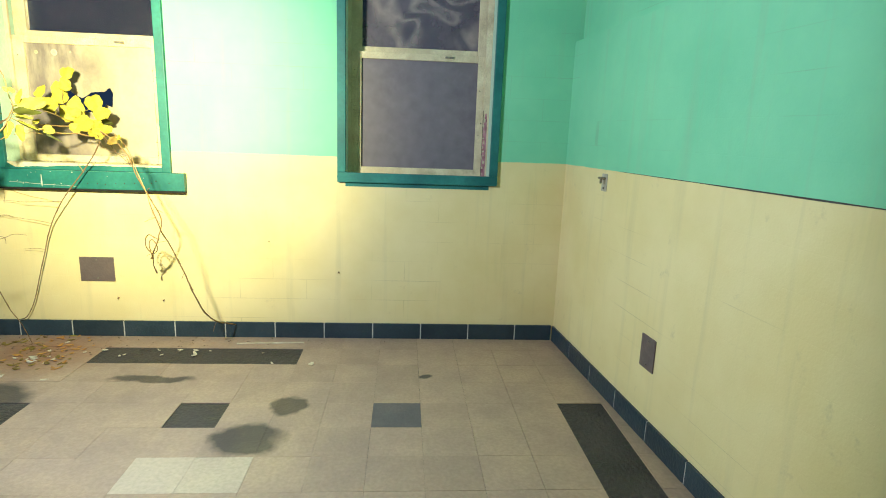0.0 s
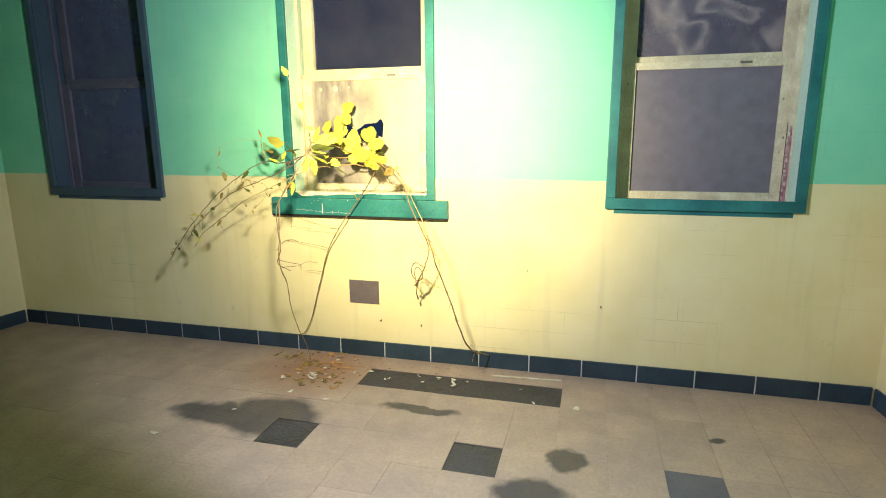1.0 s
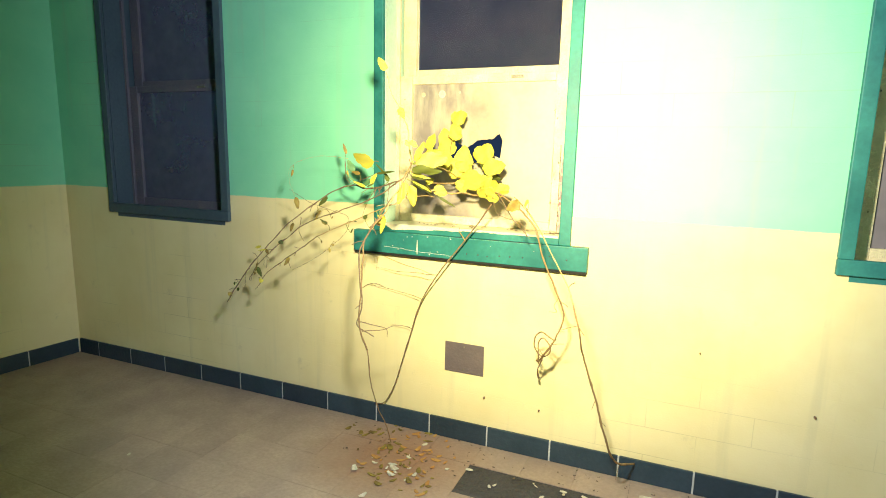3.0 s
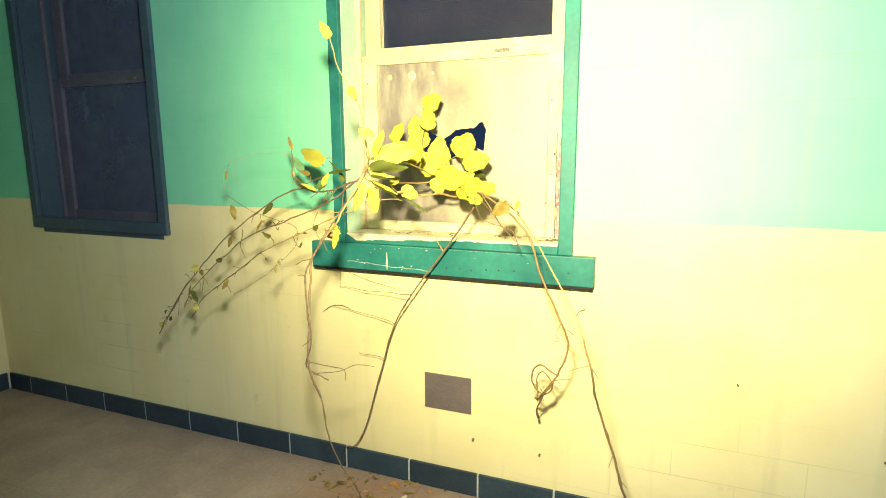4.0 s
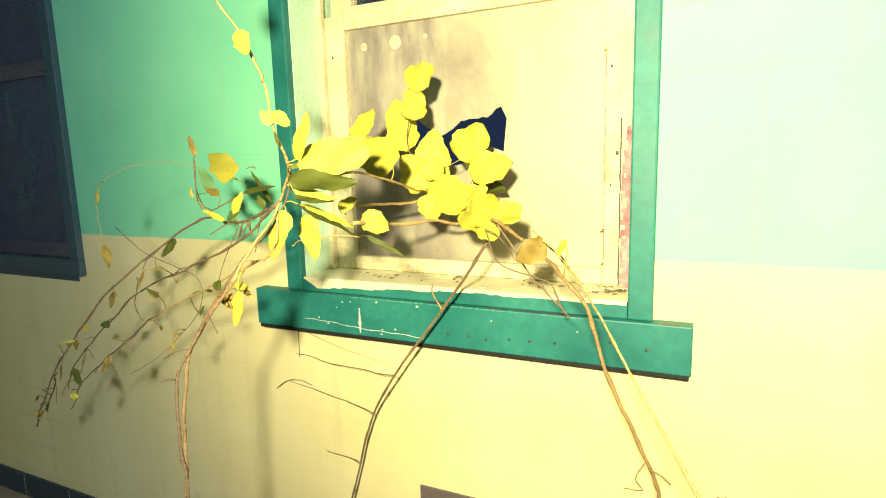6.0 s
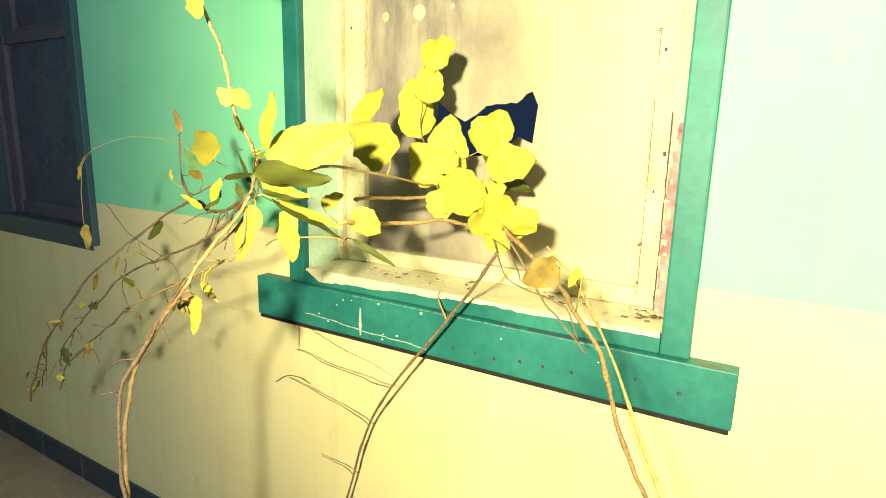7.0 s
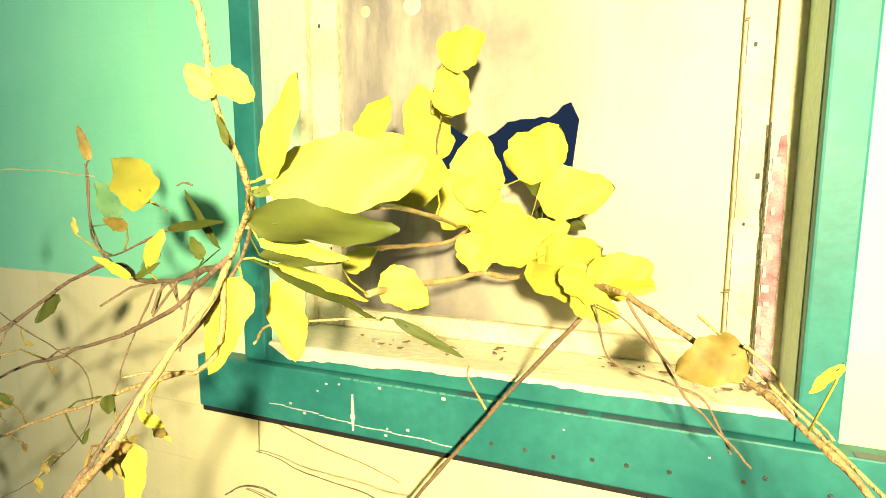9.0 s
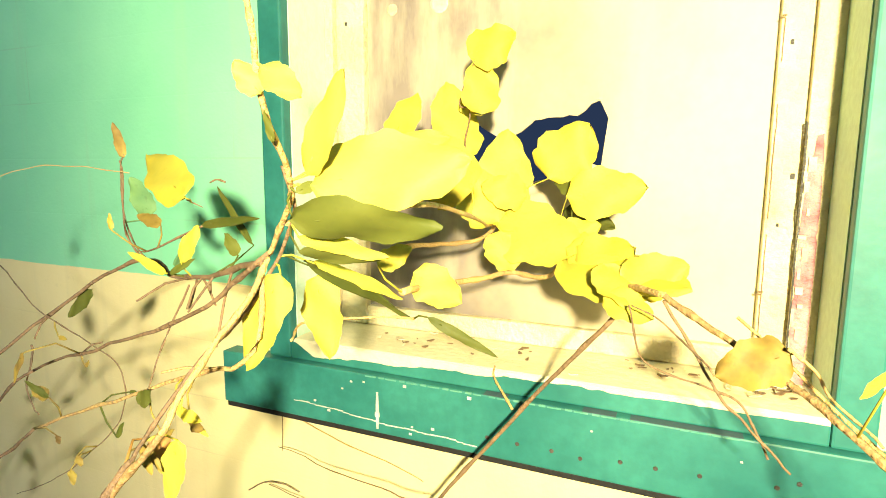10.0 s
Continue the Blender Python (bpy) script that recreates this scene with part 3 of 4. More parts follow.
# ---- the vine ----
vine = holder("vine", (0.13, 0.0, 1.02))
tagged(vine, "yellow-green vine growing in through a broken window pane", "plant")
leaf_rng = random.Random(11)


def keep_under(ob, thing):
    ob.parent = thing
    ob.matrix_parent_inverse = Matrix.Translation(thing.location).inverted()
    return ob


def smooth_path(points, steps):
    """A Catmull-Rom line through the given points."""
    pts = [Vector(p) for p in points]
    pts = [2 * pts[0] - pts[1]] + pts + [2 * pts[-1] - pts[-2]]
    line = []
    for k in range(1, len(pts) - 2):
        a, b, c, d = pts[k - 1:k + 3]
        for n in range(steps):
            u = n / steps
            line.append(0.5 * (2 * b + (c - a) * u + (2 * a - 5 * b + 4 * c - d) * u ** 2 + (3 * b - a - 3 * c + d) * u ** 3))
    return line + [pts[-2]]


def tube(bm, line, r0, r1, sides=7, knots=True):
    """A tapering stem with slight swellings along the line."""
    rings, n = [], len(line)
    up = Vector((0.31, 0.22, 0.93)).normalized()
    for k, p in enumerate(line):
        along = (line[min(k + 1, n - 1)] - line[max(k - 1, 0)]).normalized()
        side = along.cross(up)
        side = side.normalized() if side.length > 0.05 else along.orthogonal().normalized()
        other = along.cross(side)
        r = (r0 + (r1 - r0) * k / (n - 1)) * (1.0 + (0.35 if knots and k % 7 == 3 else 0.0) + 0.12 * noise.noise(p * 60))
        rings.append([bm.verts.new(p + r * (math.cos(a) * side + math.sin(a) * other)) for a in (2 * math.pi * i / sides for i in range(sides))])
    for a, b in zip(rings[:-1], rings[1:]):
        for i in range(sides):
            bm.faces.new((a[i - 1], a[i], b[i], b[i - 1]))
    bm.faces.new(rings[0])
    bm.faces.new(rings[-1][::-1])


stem_points = []


def stem(name, points, r0, r1, material, wobble=0.006, forks=0):
    line = smooth_path(points, 7)
    line = [p + wobble * noise.noise_vector(p * 9.0) + 0.4 * wobble * noise.noise_vector(p * 31.0) if 0 < k < len(line) - 1 else p for k, p in enumerate(line)]
    bm = bmesh.new()
    tube(bm, line, r0, r1)
    stem_points.extend(line)
    for _ in range(forks):
        # short side shoots with a kink and a swollen end
        k = leaf_rng.randrange(3, len(line) - 2)
        way = Vector((leaf_rng.uniform(-1, 0.6), leaf_rng.uniform(-0.8, 0.3), leaf_rng.uniform(-1, 0.7))).normalized()
        reach = leaf_rng.uniform(0.02, 0.065)
        mid = line[k] + way * reach * 0.5 + 0.15 * reach * noise.noise_vector(line[k] * 40)
        tip = line[k] + way * reach + Vector((0, 0, -0.2 * reach))
        tube(bm, [line[k], mid, mid.lerp(tip, 0.8), tip], 0.5 * r0, 0.0011, 5, False)
    ob = part(name, bm, material)
    for f in ob.data.polygons:
        f.use_smooth = True
    return keep_under(ob, vine)


FACING = {"c": Vector((0.35, -1.0, 0.35)), "u": Vector((0.15, -0.75, 0.75)), "d": Vector((0.1, -0.9, -0.5))}


def leaf(base, tip, width, material, face="c"):
    """One ovate, pointed leaf, folded along its midrib and a little wavy, on a short stalk."""
    b, q = Vector(base), Vector(tip)
    along = q - b
    size = along.length
    width *= 1.1 if width < 0.012 else 1.3 if b.y < -0.35 else 1.18
    along.normalize()
    n = FACING[face] + 0.2 * Vector([leaf_rng.uniform(-1, 1) for _ in range(3)])
    n = (n - n.dot(along) * along).normalized()
    side = along.cross(n)
    fold, droop, phase = leaf_rng.uniform(0.05, 0.2), leaf_rng.uniform(0.02, 0.10), leaf_rng.uniform(0, 6)
    bm = bmesh.new()
    rows, cols, grid = 18, 6, []
    for i in range(rows + 1):
        u = i / rows
        half = 0.5 * width * (math.sin(math.pi * u ** 0.72) ** 0.55 if 0 < u < 1 else 0.0) * (1.0 - 0.15 * u)
        half = max(half, 0.0004)
        row = []
        for j in range(cols + 1):
            v = 2 * j / cols - 1
            edge = 1 + (0.07 * math.sin(15 * u + phase + v) + 0.045 * math.sin(33 * u - 2 * phase + 2 * v)) * abs(v)
            lift = -fold * half * abs(v) ** 1.3 - droop * size * u * u + 0.08 * width * math.sin(9 * u + 3 * v + phase) * abs(v)
            row.append(bm.verts.new(b + along * size * u + side * half * v * edge + n * (lift + 0.02 * size)))
        grid.append(row)
    for r, s in zip(grid[:-1], grid[1:]):
        for j in range(cols):
            bm.faces.new((r[j], r[j + 1], s[j + 1], s[j]))
    near = min(stem_points, key=lambda p: (p - b).length)
    stalk = near if (near - b).length < 0.11 else b - along * min(0.025, 0.35 * size) - n * 0.004
    bend = (stalk + b) / 2 - along * 0.15 * (stalk - b).length + Vector((0, 0, 0.08 * (stalk - b).length))
    tube(bm, [stalk, bend, b, b + along * 0.2 * size + n * (0.02 * size - 0.0005)], 0.0012, 0.0007, 5, False)
    ob = part("leaf", bm, material)
    for f in ob.data.polygons:
        f.use_smooth = True
    return keep_under(ob, vine)


# stems that come through the broken pane and hang into the room
stem("stem", [(0.135, -0.56, 1.486), (0.134, -0.55, 1.453), (0.136, -0.544, 1.424), (0.13, -0.51, 1.37), (0.108, -0.49, 1.342), (0.077, -0.474, 1.306), (0.075, -0.5, 1.272), (0.067, -0.53, 1.241), (0.058, -0.56, 1.205), (0.053, -0.575, 1.178)], 0.0021, 0.0026, BARK)
stem("side_stem", [(0.114, -0.5, 1.379), (0.112, -0.485, 1.342), (0.083, -0.47, 1.303), (0.058, -0.49, 1.253), (0.048, -0.525, 1.227), (0.04, -0.555, 1.194), (0.02, -0.575, 1.15)], 0.0015, 0.002, BARK_DARK)
stem("side_stem", [(0.076, -0.474, 1.304), (-0.038, -0.44, 1.234), (-0.225, -0.4, 1.164), (-0.469, -0.36, 1.077)], 0.0026, 0.0019, BARK_DARK, 0.008, 1)
stem("side_stem", [(0.073, -0.48, 1.292), (0.061, -0.49, 1.213), (-0.102, -0.46, 1.145), (-0.374, -0.42, 1.031)], 0.0024, 0.0018, BARK, 0.008, 1)
stem("side_stem", [(0.067, -0.47, 1.295), (-0.079, -0.4, 1.256), (-0.162, -0.37, 1.251), (-0.23, -0.345, 1.258), (-0.372, -0.326, 1.214), (-0.525, -0.394, 1.086), (-0.68, -0.419, 0.932), (-0.80, -0.413, 0.80), (-0.92, -0.395, 0.665)], 0.003, 0.002, BARK_DARK, 0.006, 11)
stem("side_stem", [(-0.162, -0.37, 1.251), (-0.249, -0.35, 1.271), (-0.264, -0.35, 1.322), (-0.266, -0.35, 1.386)], 0.0016, 0.001, BARK_DARK)
stem("side_stem", [(0.099, -0.48, 1.332), (0.148, -0.45, 1.331), (0.213, -0.43, 1.346), (0.143, -0.06, 1.296)], 0.003, 0.002, BARK)
stem("side_stem", [(0.048, -0.2, 1.271), (0.077, -0.12, 1.274), (0.122, -0.02, 1.274), (0.139, 0.1, 1.352)], 0.0035, 0.003, BARK)
stem("side_stem", [(0.146, -0.36, 1.253), (0.139, -0.2, 1.231), (0.175, -0.1, 1.229), (0.22, -0.01, 1.219), (0.228, 0.12, 1.253)], 0.004, 0.0035, BARK)
stem("side_stem", [(0.129, -0.02, 1.292), (0.09, -0.02, 1.39), (0.103, -0.04, 1.462), (0.084, -0.04, 1.475), (0.107, -0.04, 1.541)], 0.0015, 0.001, BARK_DARK)
stem("side_stem", [(0.185, 0.05, 1.25), (0.262, -0.05, 1.25), (0.34, -0.15, 1.241), (0.392, -0.25, 1.251)], 0.004, 0.0035, BARK)
stem("side_stem", [(0.392, -0.25, 1.245), (0.447, -0.23, 1.147), (0.476, -0.225, 1.118), (0.523, -0.22, 1.068)], 0.0018, 0.0012, BARK_DARK)
stem("stem", [(0.06, -0.59, 1.70), (0.085, -0.595, 1.62), (0.115, -0.575, 1.55), (0.135, -0.56, 1.486)], 0.0010, 0.0022, BARK)
stem("stem", [(0.053, -0.575, 1.178), (-0.008, -0.588, 1.098), (-0.022, -0.612, 1.055), (-0.008, -0.638, 1.0), (-0.007, -0.642, 0.933), (-0.018, -0.65, 0.80), (-0.012, -0.645, 0.72), (0.0, -0.62, 0.64)], 0.0027, 0.0032, BARK_MID)
stem("side_stem", [(0.02, -0.575, 1.15), (-0.012, -0.60, 1.085), (-0.028, -0.632, 1.03), (-0.016, -0.645, 0.95), (-0.004, -0.655, 0.82), (-0.03, -0.64, 0.74), (0.03, -0.62, 0.70)], 0.003, 0.002, BARK_DARK, 0.006, 4)
stem("tendril", [(-0.018, -0.65, 0.76), (0.03, -0.62, 0.745), (0.07, -0.60, 0.735), (0.078, -0.60, 0.70)], 0.0018, 0.001, BARK_DARK)
stem("tendril", [(-0.01, -0.64, 0.72), (0.05, -0.60, 0.725), (0.10, -0.58, 0.745), (0.15, -0.55, 0.735)], 0.0015, 0.0008, BARK_DARK)
stem("tendril", [(0.0, -0.62, 0.64), (-0.02, -0.55, 0.45), (-0.04, -0.40, 0.22), (-0.09, -0.25, 0.05), (-0.14, -0.2, 0.012)], 0.0024, 0.0014, BARK_MID)
stem("side_stem", [(-0.469, -0.36, 1.077), (-0.60, -0.365, 0.985), (-0.72, -0.37, 0.88), (-0.81, -0.36, 0.78)], 0.0022, 0.0014, BARK_DARK, 0.01, 6)
stem("side_stem", [(-0.374, -0.42, 1.031), (-0.53, -0.42, 0.93), (-0.66, -0.415, 0.83), (-0.74, -0.40, 0.75)], 0.0022, 0.0014, BARK_DARK, 0.01, 5)
stem("tendril", [(-0.25, -0.35, 1.37), (-0.33, -0.37, 1.38), (-0.42, -0.39, 1.37), (-0.51, -0.40, 1.33), (-0.52, -0.41, 1.28), (-0.48, -0.43, 1.22), (-0.45, -0.44, 1.18)], 0.0006, 0.0005, BARK)
stem("tendril", [(-0.581, -0.33, 1.223), (-0.442, -0.36, 1.173), (-0.302, -0.38, 1.143), (-0.227, -0.4, 1.124), (-0.231, -0.4, 1.068), (-0.305, -0.39, 0.998), (-0.423, -0.37, 0.923), (-0.563, -0.35, 0.85)], 0.0009, 0.0006, BARK_DARK, 0.004)
stem("tendril", [(-0.08, -0.42, 1.252), (-0.113, -0.42, 1.201), (-0.127, -0.43, 1.156), (-0.129, -0.44, 1.127)], 0.0012, 0.0007, BARK_DARK, 0.006)
stem("tendril", [(-0.522, -0.33, 1.101), (-0.529, -0.34, 1.039), (-0.501, -0.34, 0.993)], 0.0016, 0.001, BARK_DARK, 0.006)
# the long shoot that runs down over the board and the wall to the skirting
stem("side_stem", [(0.334, -0.148, 1.196), (0.246, -0.102, 1.082), (0.16, -0.1, 0.97), (0.068, -0.101, 0.846), (-0.03, -0.056, 0.705), (-0.09, -0.05, 0.53),
                   (-0.136, -0.05, 0.376), (-0.19, -0.04, 0.22), (-0.243, -0.034, 0.128), (-0.30, -0.03, 0.105)], 0.0032, 0.0024, BARK_DARK, 0.002)
stem("side_stem", [(0.068, -0.101, 0.846), (-0.06, -0.08, 0.838), (-0.306, -0.02, 0.828)], 0.0014, 0.0007, BARK_DARK)
stem("side_stem", [(-0.03, -0.056, 0.705), (-0.15, -0.04, 0.728), (-0.34, -0.012, 0.735)], 0.0014, 0.0007, BARK_DARK)
stem("side_stem", [(-0.083, -0.05, 0.55), (-0.15, -0.035, 0.556), (-0.22, -0.02, 0.548)], 0.0012, 0.0007, BARK_DARK)
# stems hanging from the sill on the other side, one with a coiled end
stem("stem", [(0.392, -0.25, 1.251), (0.442, -0.27, 1.22), (0.496, -0.298, 1.191), (0.539, -0.352, 1.169), (0.575, -0.37, 1.134), (0.60, -0.355, 1.05),
              (0.64, -0.33, 0.94), (0.678, -0.306, 0.843), (0.692, -0.285, 0.77), (0.655, -0.26, 0.67), (0.605, -0.22, 0.58), (0.57, -0.15, 0.50)], 0.0034, 0.0028, BARK_MID)
stem("tendril", [(0.655, -0.26, 0.67), (0.60, -0.24, 0.69), (0.565, -0.22, 0.66), (0.56, -0.2, 0.61), (0.59, -0.2, 0.575), (0.625, -0.22, 0.59),
                 (0.63, -0.23, 0.63), (0.60, -0.22, 0.66), (0.575, -0.2, 0.63), (0.575, -0.18, 0.57), (0.57, -0.15, 0.52)], 0.0028, 0.002, BARK_MID)
stem("tendril", [(0.57, -0.15, 0.50), (0.563, -0.11, 0.465), (0.562, -0.09, 0.43)], 0.002, 0.005, BARK_DARK)
stem("stem", [(0.777, -0.61, 0.92), (0.797, -0.58, 0.81), (0.815, -0.47, 0.66), (0.855, -0.42, 0.50), (0.891, -0.361, 0.338),
              (0.932, -0.241, 0.192), (0.985, -0.03, 0.09)], 0.0024, 0.0046, BARK_MID, 0.006, 5)
stem("side_stem", [(0.46, -0.25, 1.235), (0.53, -0.28, 1.175), (0.60, -0.38, 1.12), (0.665, -0.47, 1.06), (0.715, -0.53, 1.01), (0.751, -0.58, 0.965), (0.777, -0.61, 0.92)], 0.0016, 0.0024, BARK, 0.004)
stem("side_stem", [(0.751, -0.58, 0.965), (0.762, -0.59, 0.982), (0.776, -0.60, 0.992)], 0.0008, 0.0022, BARK_DARK, 0.001)
stem("side_stem", [(0.678, -0.306, 0.843), (0.695, -0.31, 0.838), (0.71, -0.315, 0.829)], 0.0010, 0.0018, BARK_DARK, 0.001)
stem("tendril", [(0.668, -0.31, 0.855), (0.655, -0.31, 0.825), (0.665, -0.30, 0.80), (0.635, -0.30, 0.797)], 0.0011, 0.0008, BARK_DARK, 0.001)
stem("tendril", [(0.66, -0.26, 0.675), (0.625, -0.235, 0.62), (0.60, -0.21, 0.575), (0.58, -0.18, 0.545), (0.565, -0.16, 0.535)], 0.0026, 0.0050, BARK_MID, 0.004, 4)

stem("side_stem", [(-0.149, -0.39, 1.254), (-0.23, -0.36, 1.274), (-0.265, -0.35, 1.322), (-0.272, -0.345, 1.379), (-0.264, -0.345, 1.394)], 0.0012, 0.0009, BARK_DARK, 0.002)
stem("side_stem", [(-0.132, -0.37, 1.34), (-0.117, -0.36, 1.331)], 0.0008, 0.0006, BARK_DARK, 0.0)
stem("side_stem", [(-0.097, -0.38, 1.312), (-0.192, -0.37, 1.278), (-0.23, -0.36, 1.271)], 0.0014, 0.0008, BARK_DARK, 0.002)
stem("side_stem", [(0.085, -0.46, 1.223), (0.065, -0.41, 1.225), (0.136, -0.39, 1.233), (0.16, -0.36, 1.227)], 0.0012, 0.0012, BARK, 0.002)
stem("side_stem", [(-0.145, -0.32, 1.359), (-0.133, -0.32, 1.363), (-0.12, -0.32, 1.36)], 0.001, 0.0014, BARK_DARK, 0.0)
stem("side_stem", [(0.44, -0.3, 1.189), (0.409, -0.26, 1.208), (0.386, -0.24, 1.223), (0.359, -0.225, 1.231)], 0.0011, 0.0009, BARK_DARK, 0.004)
stem("side_stem", [(0.356, -0.22, 1.23), (0.375, -0.19, 1.161), (0.442, -0.17, 1.131), (0.477, -0.18, 1.119), (0.505, -0.2, 1.07)], 0.0011, 0.0014, BARK_DARK, 0.004)
stem("side_stem", [(0.495, -0.31, 1.225), (0.519, -0.3, 1.202), (0.535, -0.29, 1.178), (0.563, -0.33, 1.158)], 0.0016, 0.0012, BARK, 0.004)

# leaves
leaf((-0.235, -0.335, 1.315), (-0.262, -0.34, 1.365), 0.026, LEAF_DEEP, "c")
leaf((-0.135, -0.36, 1.285), (-0.185, -0.35, 1.255), 0.018, LEAF_DEEP, "c")
leaf((0.141, -0.5, 1.364), (0.256, -0.46, 1.385), 0.056, LEAF, "c")
leaf((0.143, -0.47, 1.378), (0.224, -0.42, 1.405), 0.03, LEAF, "c")
# drooping underside: its shade lies in the darkened olive colour
leaf((0.131, -0.512, 1.341), (0.243, -0.486, 1.331), 0.033, LEAF_OLIVE_SHADED, "d")
leaf((0.138, -0.5, 1.372), (0.189, -0.53, 1.442), 0.021, LEAF, "c")
leaf((0.12, -0.49, 1.322), (0.186, -0.46, 1.306), 0.016, LEAF, "u")
leaf((0.12, -0.49, 1.311), (0.178, -0.46, 1.299), 0.012, LEAF_OLIVE_SHADED, "d")
leaf((0.092, -0.45, 1.293), (0.16, -0.36, 1.231), 0.019, LEAF_OLIVE_SHADED, "u")
leaf((0.096, -0.44, 1.292), (0.151, -0.36, 1.249), 0.014, LEAF, "u")
leaf((0.13, -0.38, 1.282), (0.157, -0.36, 1.301), 0.02, LEAF, "c")
leaf((0.135, -0.31, 1.264), (0.192, -0.31, 1.235), 0.04, LEAF, "c")
leaf((0.088, -0.475, 1.287), (0.065, -0.5, 1.204), 0.03, LEAF, "c")
leaf((0.077, -0.407, 1.273), (0.088, -0.407, 1.188), 0.034, LEAF, "c")
leaf((0.175, -0.36, 1.23), (0.242, -0.335, 1.189), 0.0105, LEAF_OLIVE_SHADED, "c")
leaf((-0.043, -0.36, 1.29), (-0.142, -0.32, 1.359), 0.0085, LEAF_OLIVE_SHADED, "c")
leaf((-0.264, -0.345, 1.39), (-0.281, -0.345, 1.435), 0.012, LEAF_DRY, "c")
leaf((-0.11, -0.39, 1.343), (-0.239, -0.34, 1.4), 0.042, LEAF, "c")
leaf((-0.188, -0.36, 1.308), (-0.229, -0.36, 1.318), 0.014, LEAF_DRY, "c")
leaf((-0.113, -0.4, 1.272), (-0.087, -0.4, 1.314), 0.016, LEAF, "c")
leaf((-0.029, -0.4, 1.285), (-0.048, -0.4, 1.308), 0.012, LEAF_OLIVE_SHADED, "c")
leaf((-0.137, -0.4, 1.257), (-0.197, -0.4, 1.278), 0.0115, LEAF, "c")
leaf((-0.13, -0.4, 1.257), (-0.094, -0.4, 1.277), 0.009, LEAF_OLIVE_SHADED, "c")
leaf((-0.223, -0.4, 1.303), (-0.226, -0.4, 1.323), 0.008, LEAF_DRY, "c")
leaf((-0.097, -0.38, 1.312), (-0.005, -0.4, 1.327), 0.011, LEAF_OLIVE_SHADED, "c")
leaf((0.55, -0.38, 1.239), (0.534, -0.37, 1.208), 0.011, LEAF, "c")
leaf((0.499, -0.3, 1.218), (0.44, -0.3, 1.189), 0.042, LEAF_DRY, "c")
leaf((0.03, -0.54, 1.153), (0.013, -0.54, 1.089), 0.0165, LEAF, "c")
leaf((-0.029, -0.49, 1.154), (0.01, -0.49, 1.129), 0.01, LEAF, "c")
leaf((-0.002, -0.55, 1.145), (0.022, -0.56, 1.131), 0.009, LEAF_DRY, "c")
leaf((0.01, -0.55, 1.144), (0.02, -0.55, 1.126), 0.006, LEAF_DRY, "c")
leaf((-0.327, -0.45, 1.152), (-0.362, -0.45, 1.106), 0.009, LEAF_DRY, "c")
leaf((0.079, -0.02, 1.388), (0.041, 0.0, 1.519), 0.072, LEAF, "c")
leaf((0.121, -0.05, 1.458), (0.112, -0.036, 1.547), 0.052, LEAF, "c")
leaf((0.096, -0.04, 1.546), (0.164, -0.03, 1.58), 0.063, LEAF, "c")
leaf((0.147, -0.03, 1.298), (0.154, -0.02, 1.441), 0.081, LEAF, "c")
leaf((0.215, -0.01, 1.365), (0.272, 0.0, 1.446), 0.085, LEAF, "c")
leaf((0.25, -0.04, 1.34), (0.36, -0.06, 1.356), 0.066, LEAF, "c")
leaf((0.236, 0.02, 1.317), (0.311, 0.05, 1.285), 0.038, LEAF_OLIVE_SHADED, "d")
leaf((0.151, -0.05, 1.296), (0.287, -0.1, 1.274), 0.083, LEAF, "c")
leaf((0.161, -0.07, 1.288), (0.179, -0.085, 1.227), 0.053, LEAF, "c")
leaf((0.256, -0.08, 1.252), (0.416, -0.2, 1.253), 0.082, LEAF, "u")
leaf((0.138, -0.55, 1.426), (0.126, -0.56, 1.447), 0.015, LEAF, "c")
leaf((0.14, -0.55, 1.444), (0.171, -0.55, 1.423), 0.017, LEAF, "c")
leaf((0.139, -0.54, 1.395), (0.14, -0.55, 1.415), 0.006, LEAF_OLIVE_SHADED, "c")
leaf((0.134, -0.51, 1.359), (0.15, -0.49, 1.369), 0.009, LEAF_OLIVE_SHADED, "c")
leaf((0.154, -0.06, 1.3), (0.101, -0.08, 1.38), 0.073, LEAF, "c")
leaf((0.191, -0.28, 1.355), (0.066, -0.24, 1.418), 0.070, LEAF, "c")
leaf((0.051, -0.2, 1.416), (0.042, -0.1, 1.495), 0.037, LEAF, "c")
leaf((0.318, -0.15, 1.261), (0.359, -0.2, 1.222), 0.043, LEAF, "c")
leaf((0.254, -0.02, 1.343), (0.218, 0.02, 1.381), 0.024, LEAF_OLIVE_SHADED, "c")
leaf((0.277, -0.1, 1.239), (0.353, -0.13, 1.283), 0.064, LEAF, "c")
leaf((0.341, -0.16, 1.239), (0.413, -0.18, 1.272), 0.052, LEAF, "c")
leaf((0.324, -0.18, 1.231), (0.382, -0.21, 1.215), 0.035, LEAF, "c")
leaf((0.262, -0.09, 1.272), (0.336, -0.13, 1.259), 0.055, LEAF, "c")
leaf((0.193, -0.05, 1.339), (0.132, -0.08, 1.356), 0.050, LEAF, "c")
leaf((0.241, -0.07, 1.284), (0.301, -0.05, 1.301), 0.039, LEAF, "c")
leaf((0.062, -0.59, 1.69), (0.035, -0.60, 1.735), 0.022, LEAF, "c")
leaf((0.11, -0.578, 1.56), (0.135, -0.59, 1.525), 0.022, LEAF, "c")
leaf((-0.484, -0.426, 1.318), (-0.492, -0.43, 1.288), 0.010, LEAF_DRY, "c")
leaf((-0.462, -0.44, 1.20), (-0.447, -0.446, 1.150), 0.018, LEAF_DRY, "c")
